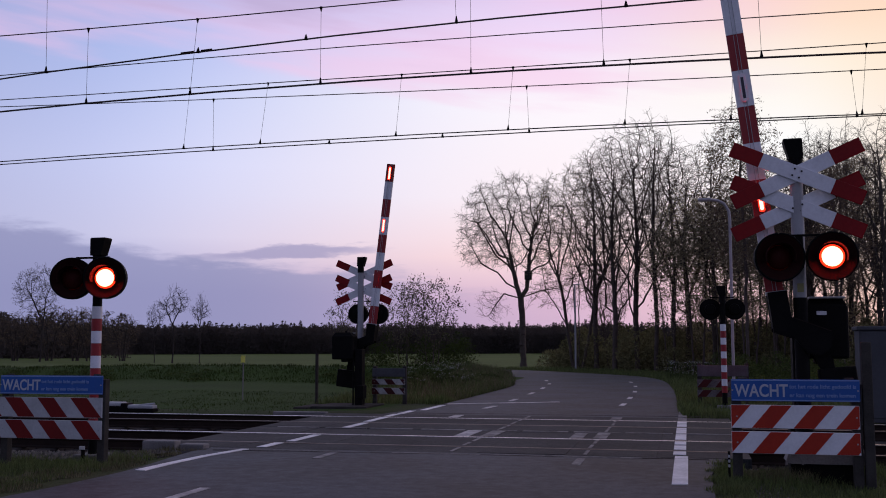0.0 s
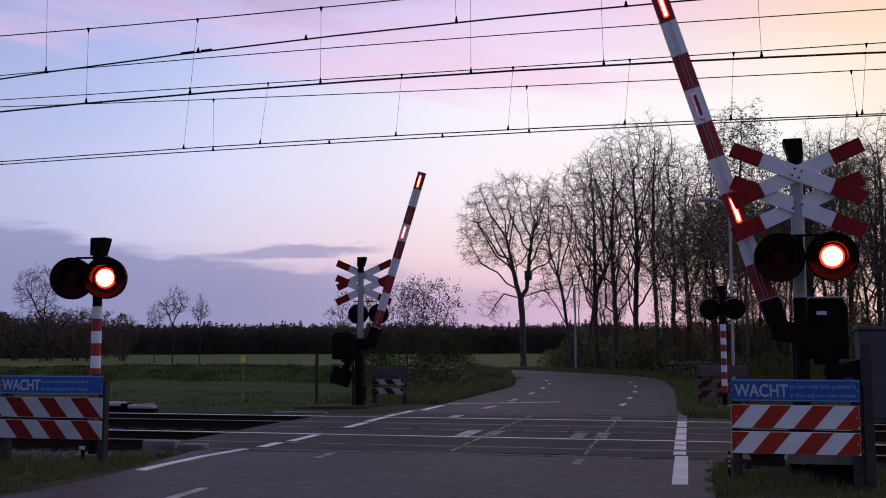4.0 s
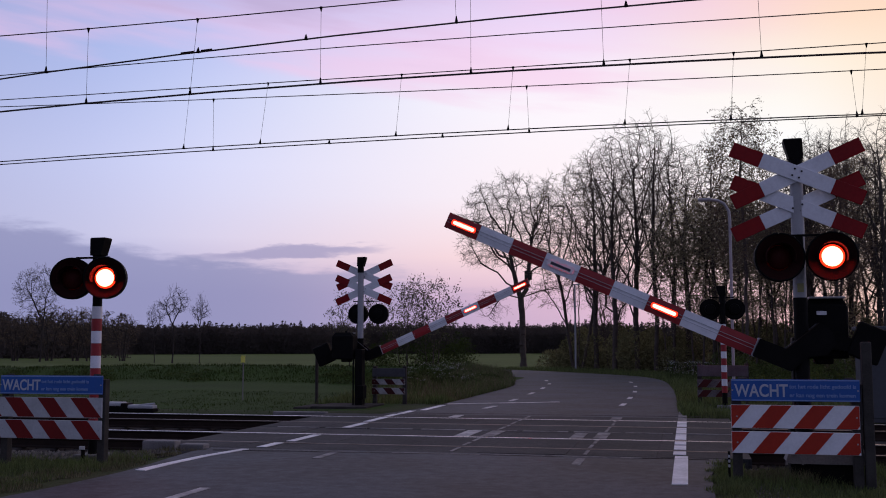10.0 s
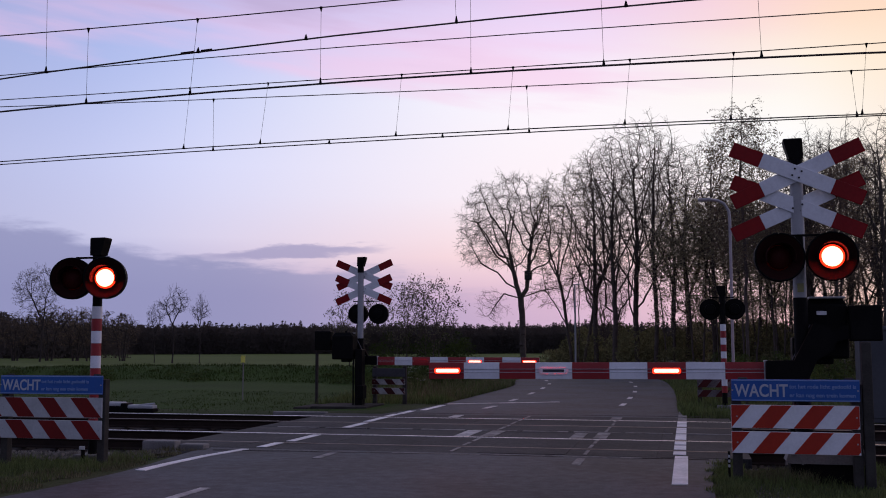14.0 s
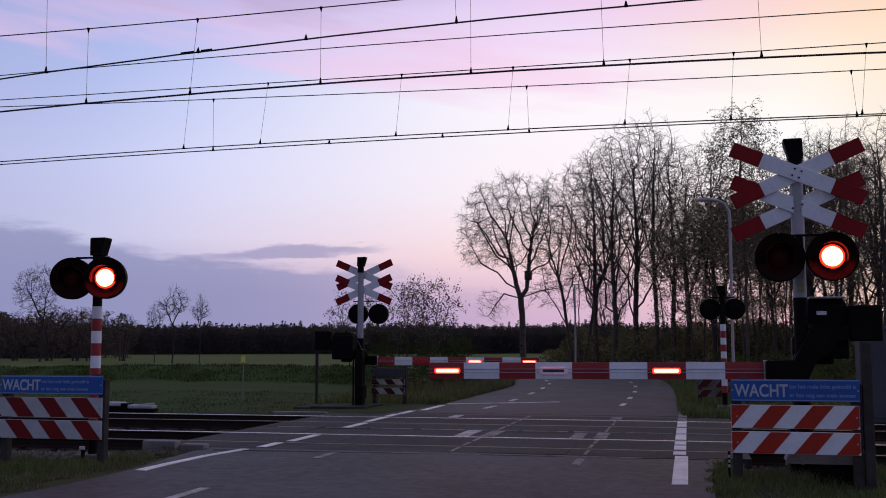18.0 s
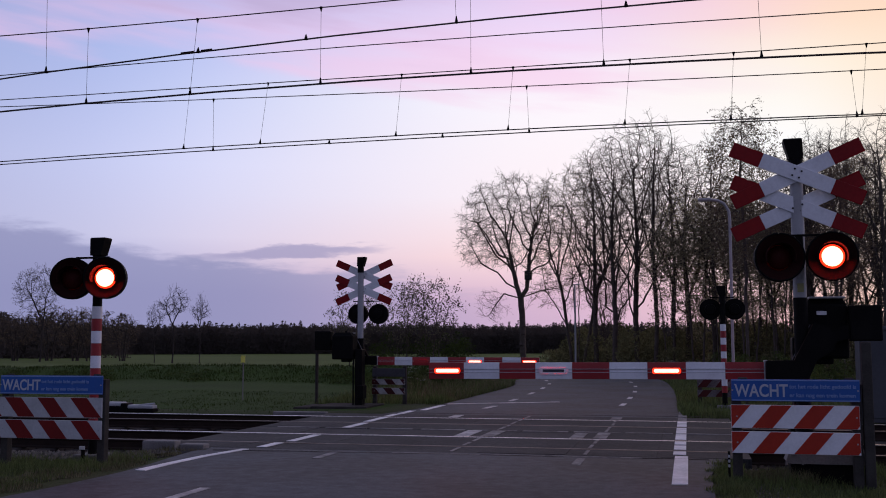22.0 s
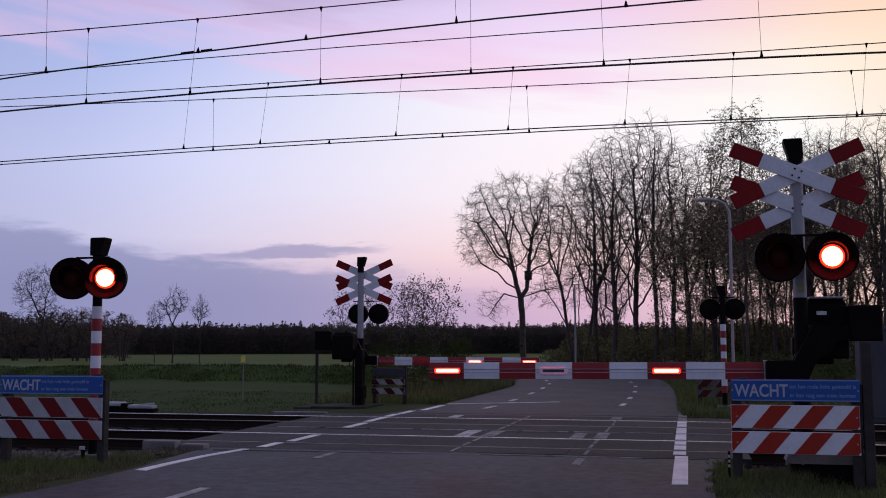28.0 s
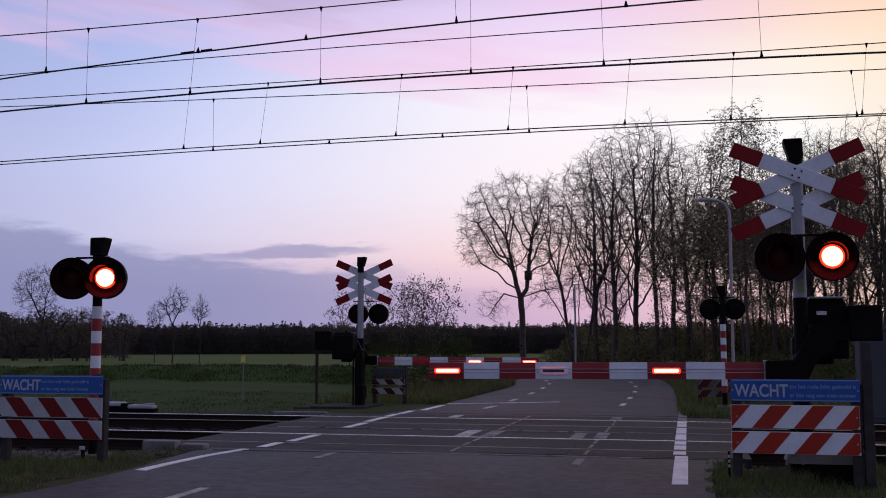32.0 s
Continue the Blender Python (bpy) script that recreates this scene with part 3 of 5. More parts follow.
# kerb blocks at the deck's corners
for x, y, ln, up in ((-7.3, 13.3, 0.5, 0.1), (-6.85, 13.42, 0.38, 0.05), (-8.2, 20.95, 1.2, 0.015), (1.25, 20.95, 0.9, 0.015)):
    solid("kerb_block", Shape().box(-ln / 2, ln / 2, -0.1, 0.1, -0.3, up, 0.02), CONCRETE, "pale concrete block beside the crossing deck", "kerb block", "kerb blocks", at=pose(x, y, 0, 0, 0, random.uniform(-3, 3)))


# ---- overhead line ----
def wire_mesh(points, r, seg=5):
    """One tube swept along points."""
    pts = [Vector(p) for p in points]
    v, f = [], []
    for i, p in enumerate(pts):
        d = (pts[min(i + 1, len(pts) - 1)] - pts[max(i - 1, 0)]).normalized()
        u = d.cross(Vector((0, 1, 0))).normalized()
        k = d.cross(u)
        v += [p + (u * math.cos(2 * math.pi * j / seg) + k * math.sin(2 * math.pi * j / seg)) * r for j in range(seg)]
    for i in range(len(pts) - 1):
        f += [(i * seg + j, i * seg + (j + 1) % seg, (i + 1) * seg + (j + 1) % seg, (i + 1) * seg + j) for j in range(seg)]
    f += [tuple(range(seg)), tuple(range((len(pts) - 1) * seg, len(pts) * seg))]
    return Shape().add(v, f)


def height(curve, x):
    """Height of a wire at x: level, slope and sag about the middle of the span."""
    return curve[0] + curve[1] * (x + 4) + curve[2] * (x + 4) ** 2 * (1 if abs(x + 4) < 14 else (14 / abs(x + 4)) ** 1.2)


def strung(y, curve, span=(-75, 65), n=56):
    return [(x, y, height(curve, x)) for x in (span[0] + (span[1] - span[0]) * i / n for i in range(n + 1))]


def overhead(name, y, contact, carrier, droppers, label, r=0.009, r_carrier=0.007, clamps=()):
    """A contact wire hung from its carrier by droppers, given by (foot, head) along the track."""
    top = thing(name, pose(0, 0, 0), label, "overhead wire", "overhead line")
    part("contact_wire", wire_mesh(strung(y, contact), r), COPPER, top)
    part("carrier_wire", wire_mesh(strung(y, carrier), r_carrier), COPPER, top)
    for x0, x1 in droppers:
        z0, z1 = height(contact, x0), height(carrier, x1)
        d = part("dropper", Shape().tube((x0, y, z0), (x1, y, z1), 0.0034, seg=5), COPPER, top)
        part("clamp", Shape().tube((x0, y, z0 - 0.01), (x0 + 0.06 * (x1 - x0), y, z0 + 0.1), 0.03, 0.008, seg=6), BLACK, d)
        part("clamp", Shape().tube((x1, y, z1 - 0.07), (x1, y, z1 + 0.012), 0.008, 0.028, seg=6), BLACK, d)
    for x in clamps:
        z0 = height(contact, x)
        part("clamp", Shape().tube((x, y, z0 - 0.01), (x, y, z0 + 0.075), 0.035, 0.008, seg=6), BLACK, top)
    return top


overhead("overhead_line", yn, (5.629, 0.002, -0.0021), (6.9, 0.0155, 0.0011), ((-12.2, -12.2), (-9.86, -9.86), (-7.93, -7.82), (-5.64, -5.64), (-3.17, -3.17), (-1.13, -1.16), (1.14, 1.1), (3.4, 3.35)), "dark contact wire hung from a carrier wire", r=0.016, r_carrier=0.01)
overhead("overhead_line", yf, (5.591, 0.0004, -0.0011), (6.8216, -0.0008, 0.00014), ((-10.17, -10.05), (-8.45, -8.29), (-5.55, -5.43), (-3.29, -3.18), (-1.06, -0.94), (0.87, 0.95), (3.13, 3.25), (5.3, 5.4)), "thin contact wire hung from a level carrier wire", r=0.0115, r_carrier=0.01)
overhead("overhead_line", yf + 0.15, (5.55, 0.0033, -0.00073), (6.4856, -0.0178, 0.00048), ((-9.57, -9.58), (-2.9, -2.94), (3.07, 3.0)), "thin auxiliary contact wire under a sagging carrier", r=0.0115, r_carrier=0.0095, clamps=(-7.0, -4.63))
overhead("overhead_line", 14.05, (6.0783, 0.0309, -0.0026), (6.95, -0.012, 0.006), ((-9.91, -9.94), (-3.16, -3.2)), "dark contact wire rising towards its anchor", r=0.013, clamps=(-5.48, -0.73, -7.25))
solid("feeder_wire", wire_mesh(strung(yn + 0.3, (6.296, 0.0014, -0.00086)), 0.0085), COPPER, "thin dark feeder wire over the near track", "overhead wire", "overhead line")
for x0, x1 in ((-7.54, -7.32), (-7.2, -7.02)):
    curve = (6.0783, 0.0309, -0.0026)
    solid("splice_clamp", wire_mesh([(x, 14.05, height(curve, x) + 0.014) for x in (x0, (x0 + x1) / 2, x1)], 0.017, 8), RUST, "short rusty splice clamp on the contact wire", "clamp", "splice clamps")


# ---- crossing signals ----
def beam_shapes(length, width, red):
    """A flat cross beam along x with two red ends, about its middle."""
    w2, l2 = width / 2, length / 2
    middle = Shape().box(-l2 + red, l2 - red, -0.011, 0.011, -w2, w2, 0.003)
    end = [Shape().box(l2 - red + 0.001, l2, -0.0115, 0.0115, -w2, w2, 0.003), Shape().box(-l2, -l2 + red - 0.001, -0.0115, 0.0115, -w2, w2, 0.003)]
    return middle, end


BOLT = Shape().tube((0, -0.02, 0), (0, 0.02, 0), 0.011, seg=8).mesh("bolt", BLACK)


def double_cross(parent, z_top, z_low, y, flip=1, x=0.0):
    """Two flat X shapes one above the other, each of two beams."""
    depth = 0
    for zc in (z_top, z_low):
        for lean in (1, -1):
            middle, ends = beam_shapes(1.57, 0.175, 0.36)
            m = pose(x, y + flip * 0.026 * depth, zc, 0, lean * 23.6, 0)
            beam = part("beam", middle, WHITE, parent, "white cross beam with red ends", m)
            for e in ends:
                part("red_end", e, CROSS_RED, beam)
            for dx, dz in ((-0.04, 0.04), (0.04, 0.04), (0.04, -0.04), (-0.04, -0.04)):
                part("bolt", BOLT, None, beam, at=pose(dx, 0, dz))
            depth += 1


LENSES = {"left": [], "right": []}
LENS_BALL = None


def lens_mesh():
    """A turning lens: a lit cap towards -y in a glowing ring of red bloom, the rest of it dark."""
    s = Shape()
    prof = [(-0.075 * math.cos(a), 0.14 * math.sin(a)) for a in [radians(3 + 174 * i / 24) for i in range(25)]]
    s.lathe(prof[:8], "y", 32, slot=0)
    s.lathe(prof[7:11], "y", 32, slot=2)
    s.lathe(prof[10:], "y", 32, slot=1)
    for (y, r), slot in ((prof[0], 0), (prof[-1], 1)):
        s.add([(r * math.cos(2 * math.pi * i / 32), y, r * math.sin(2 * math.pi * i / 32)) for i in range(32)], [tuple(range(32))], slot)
    return s.mesh("lens", (GLOW, DARKLENS, BLOOM_RIM), smooth=True)


def lamp_unit(parent, x, y, z, r, which, facing=0.0):
    """A round black board with a deep hood and its turning lens; it looks towards -y."""
    board = Shape().lathe([(0.05, 0.0), (0.05, r - 0.02), (0.045, r), (-0.075, r + 0.004), (-0.085, r - 0.006), (-0.078, r - 0.018)], "y", 40, slot=1)
    board.lathe([(-0.078, r - 0.018), (-0.03, 0.2), (0.012, 0.143), (0.03, 0.1405)], "y", 40)
    board.lathe([(0.05, 0.13), (0.13, 0.12), (0.14, 0.0)], "y", 20, slot=1)
    b = part("signal_board", board, (BOARD, BLACK), parent, "round black signal board", pose(x, y, z, 0, 0, facing), smooth=True)
    hood = Shape().lathe([(-0.005, 0.163), (-0.2, 0.163), (-0.2, 0.157), (-0.005, 0.157)], "y", 26, (-20, 200))
    part("hood", hood, BOARD, b, "black lamp hood", smooth=True)
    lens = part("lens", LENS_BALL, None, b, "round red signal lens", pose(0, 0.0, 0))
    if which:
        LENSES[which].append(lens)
    return b


def top_box(parent, x, y, z, flare=0.0):
    """The bell housing on top of a mast."""
    v = [(-0.08, -0.08, 0), (0.08, -0.08, 0), (0.08, 0.08, 0), (-0.08, 0.08, 0)]
    for w2, d2, h in ((0.106, 0.09, 0.22), (0.098, 0.08, 0.235)):
        v += [(-w2 + flare, -d2, h), (w2 + flare, -d2, h), (w2 + flare, d2, h), (-w2 + flare, d2, h)]
    s = Shape().add(v, [(3, 2, 1, 0)] + [(i, (i + 1) % 4, 4 + (i + 1) % 4, 4 + i) for i in range(4)] + [(4 + i, 4 + (i + 1) % 4, 8 + (i + 1) % 4, 8 + i) for i in range(4)] + [(8, 9, 10, 11)])
    s.tube((0, 0, -0.16), (0, 0, 0.02), 0.078, seg=14)
    part("bell_housing", s, BLACK, parent, "black flared bell housing", pose(x, y, z))


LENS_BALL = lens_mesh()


def cross_signal(at, label, board_r, lit, gap, board_dx, sleeve=1.97, cross_dx=0.0, drop=0.0):
    s = thing("crossing_signal", at, label, "crossing signal", "crossing signals")
    mast = Shape().tube((0, 0, -0.1), (0, 0, 3.58), 0.074, seg=18)
    part("mast", mast, GALVANISED, s, "grey steel mast", smooth=True)
    part("mast_sleeve", Shape().tube((0, 0, 0.6), (0, 0, sleeve), 0.08, seg=18), BLACK, s, "black lower part of the mast", smooth=True)
    part("mast_foot", Shape().box(-0.2, 0.2, -0.2, 0.2, -0.1, 0.03, 0.02).tube((0, 0, 0), (0, 0, 0.7), 0.1, seg=14), BLACK, s)
    top_box(s, 0.0, 0, 3.58 - drop / 2, -0.035)
    double_cross(s, 3.4 - drop, 3.022 - drop, -0.1, 1, cross_dx)
    part("crossbar", Shape().box(-gap / 2 + board_dx - 0.1, gap / 2 + board_dx + 0.1, -0.13, -0.09, 2.665, 2.69, 0.006).box(-0.04, 0.04, -0.13, -0.06, 2.3, 2.69, 0.006), BLACK, s)
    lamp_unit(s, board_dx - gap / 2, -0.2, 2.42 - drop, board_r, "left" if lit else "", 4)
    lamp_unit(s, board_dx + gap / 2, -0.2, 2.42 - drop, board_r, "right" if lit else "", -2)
    part("sticker", Shape().box(-0.035, 0.035, -0.082, -0.0755, 2.03, 2.13), STICKER, s, "faded yellow sticker")
    return s


def band_signal(at, label, lit, board_r, gap, dx):
    s = thing("crossing_signal", at, label, "crossing signal", "crossing signals")
    part("mast", Shape().tube((0, 0, -0.1), (0, 0, 2.62), 0.062, seg=16), BLACK, s, "black steel mast", smooth=True)
    sleeve = Shape().lathe([(0.0, 0.0665), (0.16, 0.0665)], "z", 18).mesh("band", WHITE, True)
    sleeve_red = Shape().lathe([(0.0, 0.0665), (0.16, 0.0665)], "z", 18).mesh("band", RED, True)
    for i in range(10):
        part("band", sleeve if i % 2 == 0 else sleeve_red, None, s, "white band" if i % 2 == 0 else "red band", pose(0, 0, 1.79 - 0.1615 * i))
    top_box(s, 0, 0, 2.62, 0.03)
    part("crossbar", Shape().box(dx - gap / 2, dx + gap / 2, -0.11, -0.07, 2.575, 2.6, 0.006), BLACK, s)
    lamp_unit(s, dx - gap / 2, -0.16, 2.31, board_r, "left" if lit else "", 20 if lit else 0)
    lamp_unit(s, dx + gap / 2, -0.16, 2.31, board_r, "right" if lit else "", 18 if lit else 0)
    part("mast_foot", Shape().box(-0.18, 0.18, -0.18, 0.18, -0.1, 0.04, 0.02), CONCRETE, s)
    return s


cross_signal(pose(1.268, 12.33, 0), "grey signal mast with double cross and flashing red lamps", 0.276, True, 0.57, 0.05)
cross_signal(pose(-7.95, 24.32, -0.13, 0, 0, 180), "grey signal mast with double cross seen from behind", 0.25, False, 0.54, -0.137, 1.75, -0.063, 0.06)
band_signal(pose(-7.555, 11.98, 0), "signal mast banded red and white with flashing red lamps", True, 0.27, 0.487, -0.03)
band_signal(pose(0.82, 25.1, -0.02, 0, 0, 180), "banded signal mast with black lamp boards seen from behind", False, 0.25, 0.56, 0.0)

# ---- barriers ----
ARMS, STEADY, BLINK_MID, BLINK_LOW = [], [], [], []
STRIPE = 0.447
ARM_DROP = 0.376   # how far the boom lies under its pivot when it is down
ARM_START = 0.58   # where the first red stripe begins


def pill(length, height, y0, y1):
    out = []
    r = height / 2
    for cx, a0 in ((length / 2 - r, -90), (-length / 2 + r, 90)):
        out += [(cx + r * math.cos(radians(a0 + 180 * i / 6)), r * math.sin(radians(a0 + 180 * i / 6))) for i in range(7)]
    return Shape().slab(out, y0, y1)


def barrier(at, label, box, foot, weight):
    """box: x0, x1, z0, z1 of the machine; foot: x0, x1 of its pedestal; weight: x0, x1, z0, z1 of the counterweight from the pivot."""
    bx0, bx1, bz0, bz1 = box
    b = thing("level_crossing_barrier", at, label, "barrier", "barriers")
    body = Shape().box(bx0, bx1, -0.05, 0.36, bz0, bz1 - 0.08, 0.03)
    body.add([(bx0 + 0.02, -0.03, bz1 - 0.08), (bx1 - 0.02, -0.03, bz1 - 0.08), (bx1 - 0.02, 0.34, bz1 - 0.08), (bx0 + 0.02, 0.34, bz1 - 0.08), (bx0 + 0.1, 0.05, bz1), (bx1 - 0.07, 0.05, bz1), (bx1 - 0.07, 0.28, bz1), (bx0 + 0.1, 0.28, bz1)],
             [(0, 1, 5, 4), (1, 2, 6, 5), (2, 3, 7, 6), (3, 0, 4, 7), (4, 5, 6, 7)])
    part("machine_housing", body, BLACK, b, "black barrier machine housing")
    part("belly", Shape().box(bx0 + 0.12, bx0 + 0.32, 0.0, 0.3, bz0 - 0.065, bz0 + 0.03, 0.025), BLACK, b, "rounded gear casing")
    part("pedestal", Shape().box(foot[0], foot[1], 0.04, 0.3, 0.02, bz0 + 0.25, 0.02).box(foot[0] - 0.1, foot[1] + 0.1, -0.04, 0.38, -0.1, 0.06, 0.02), BLACK, b, "black steel pedestal")
    part("junction_box", Shape().box(foot[0] - 0.05, foot[1] - 0.08, 0.06, 0.36, 0.22, 0.55, 0.02), BLACK, b, "black junction box on the pedestal")
    part("conduit", Shape().tube((foot[1] + 0.03, 0.3, 0.02), (foot[1] + 0.03, 0.3, bz0 + 0.05), 0.02, seg=8), BLACK, b, "black cable conduit")
    # pale strip along the top edge: the sky's reflection put into its colour
    part("lid", Shape().box(bx0 + 0.06, bx1 - 0.03, -0.055, 0.08, bz1 - 0.025, bz1, 0.008), GALVANISED, b, "pale strip painted as the sky's glint on the lid")
    part("nameplate", Shape().box(bx0 + 0.14, bx0 + 0.25, -0.062, -0.052, bz1 - 0.215, bz1 - 0.17, 0.003), WHITE, b, "small white plate")
    part("lug", Shape().tube((bx0 + 0.26, 0.1, bz1 - 0.01), (bx0 + 0.26, 0.1, bz1 + 0.05), 0.022, seg=8), BLACK, b)
    # the boom turns about an axis across the machine
    arm = part("boom", Shape().box(-ARM_START - 9 * STRIPE, -ARM_START + 0.15, -0.024, 0.024, -ARM_DROP - 0.08, -ARM_DROP + 0.08, 0.012), GALVANISED, b, "long striped barrier boom", pose(0.12, -0.13, 1.5095))
    for i in range(9):
        x1 = -ARM_START - i * STRIPE
        x0 = x1 - STRIPE + 0.002
        z = -ARM_DROP
        prof = [(-0.1, -0.03), (-0.1, 0.03), (-0.022, 0.038), (-0.018, 0.03), (0.018, 0.03), (0.022, 0.038), (0.1, 0.03), (0.1, -0.03), (0.022, -0.038), (0.018, -0.03), (-0.018, -0.03), (-0.022, -0.038)]
        n = len(prof)
        v = [(x, y, z + k) for x in (x0, x1) for k, y in prof]
        s = Shape().add(v, [(j, (j + 1) % n, n + (j + 1) % n, n + j) for j in range(n)] + [tuple(range(n)), tuple(range(2 * n - 1, n - 1, -1))])
        part("stripe", s, RED if i % 2 == 0 else WHITE, arm, "red boom section" if i % 2 == 0 else "white boom section")
    for dz in (-0.02, 0.02):
        part("trim_strip", Shape().box(-ARM_START - 9 * STRIPE + 0.01, -ARM_START - 0.005, -0.0405, 0.0405, -ARM_DROP + dz - 0.0025, -ARM_DROP + dz + 0.0025), GREY_WHITE, arm, "thin pale metal rib")
    neck = [(-ARM_START + 0.002, -0.26), (-ARM_START + 0.002, -0.475), (-0.125, -0.47), (-0.02, -0.25), (0.16, -0.14), (0.2, 0.0), (0.12, 0.12), (-0.03, 0.165), (-0.06, 0.155), (-0.275, -0.255)]
    part("neck", Shape().slab(neck, -0.215, -0.17).box(-ARM_START + 0.002, -0.16, -0.18, 0.04, -0.47, -0.262, 0.01), BLACK, arm, "black cranked neck of the boom")
    part("neck_rim", Shape().slab([(-0.275, -0.254), (-0.06, 0.156), (-0.053, 0.152), (-0.268, -0.258)], -0.222, -0.16), RUST, arm, "bare metal edge")
    part("neck_plate", Shape().slab(neck, 0.035, 0.07), BLACK, arm, "black rear cheek of the neck")
    part("neck_rim", Shape().slab([(-0.275, -0.254), (-0.06, 0.156), (-0.053, 0.152), (-0.268, -0.258)], 0.03, 0.078), CABINET, arm, "bare metal edge")
    part("collar", Shape().box(-ARM_START - 0.012, -ARM_START + 0.03, -0.055, 0.055, -0.482, -0.252, 0.006), GALVANISED, arm, "bare metal collar")
    wx0, wx1, wz0, wz1 = weight
    part("counterweight", Shape().box(wx0, wx1, -0.07, 0.09, wz0, wz1, 0.02).slab([(0.05, -0.1), (wx0 + 0.03, 0.0), (wx0 + 0.03, 0.15), (0.0, 0.1)], -0.04, 0.04), BLACK, arm, "black counterweight block")
    part("axle", Shape().tube((0, -0.21, 0), (0, 0.2, 0), 0.055, seg=16), BLACK, arm)
    for k, store in ((8, STEADY), (5, BLINK_MID), (2, BLINK_LOW)):
        x = -ARM_START - (k + (0.5 if k < 8 else 0.46)) * STRIPE
        house = part("lamp_housing", pill(0.36, 0.1, -0.046, 0.046), RED if k != 5 else WHITE, arm, "oval lamp housing", pose(x, 0, -ARM_DROP))
        for side in (-1, 1):
            # a plate with its lit window in front, edged with painted red bloom, and a dark slit behind
            lamp = Shape().box(-0.165, 0.165, -0.004, 0.004, -0.034, 0.034, slot=2)
            for sx, sz, y, slot in ((0.165, 0.034, -0.0044, 3), (0.145, 0.022, -0.005, 0)):
                lamp.add([(-sx, y, -sz * 0.5), (-sx + 0.014, y, -sz), (sx - 0.014, y, -sz), (sx, y, -sz * 0.5), (sx, y, sz * 0.5), (sx - 0.014, y, sz), (-sx + 0.014, y, sz), (-sx, y, sz * 0.5)], [tuple(range(8))], slot)
            lamp.add([(-0.13, 0.0046, -0.017), (0.13, 0.0046, -0.017), (0.13, 0.0046, 0.017), (-0.13, 0.0046, 0.017)], [(0, 1, 2, 3)], 1)
            ob = part("lamp", lamp.mesh("lamp", (BARGLOW, RED if k != 5 else DARKBAR, RED if k != 5 else WHITE, BLOOM_RIM)), None, house, "oval red barrier lamp", pose(0, side * 0.052, 0, 0, 0, 0 if side < 0 else 180))
            store.append((ob, side))
    ARMS.append(arm)
    return b


barrier(pose(1.322, 12.58, 0), "black barrier machine with red and white striped boom", (0.0, 0.49, 1.27, 1.99), (-0.13, 0.03), (0.36, 0.71, -0.04, 0.37))
barrier(pose(-7.92, 24.07, -0.07, 0, 0, 180), "black barrier machine with red and white boom beyond the tracks", (0.03, 0.57, 1.17, 1.83), (-0.19, 0.0), (0.62, 1.05, -0.12, 0.36))


# ---- warning fences ----
def clip_x(outline, x0, x1):
    """Cuts a convex outline of (x, z) to x0..x1."""
    for limit, keep in ((x0, 1), (x1, -1)):
        out = []
        for i, p in enumerate(outline):
            q = outline[(i + 1) % len(outline)]
            a, b = (p[0] - limit) * keep, (q[0] - limit) * keep
            if a >= 0:
                out.append(p)
            if (a < 0) != (b < 0):
                t = a / (a - b)
                out.append((limit, p[1] + (q[1] - p[1]) * t))
        outline = out
    return outline


def words(name, body, size, x, z, y, mat, parent, label, squeeze=1.0, bold=0.0):
    c = bpy.data.curves.new(name, "FONT")
    c.body, c.size, c.extrude, c.offset = body, size, 0.0015, bold
    tmp = bpy.data.objects.new(name, c)
    scene.collection.objects.link(tmp)
    bpy.context.view_layer.update()
    me = bpy.data.meshes.new_from_object(tmp.evaluated_get(bpy.context.evaluated_depsgraph_get()))
    bpy.data.objects.remove(tmp)
    me.materials.clear()
    me.materials.append(mat)
    return part(name, me, None, parent, label, pose(x, y, z, 90, 0, 0) @ Matrix.Diagonal((squeeze, 1, 1, 1)))


SCREW = Shape().tube((0, -0.003, 0), (0, 0.003, 0), 0.009, seg=8).mesh("screw", GALVANISED)


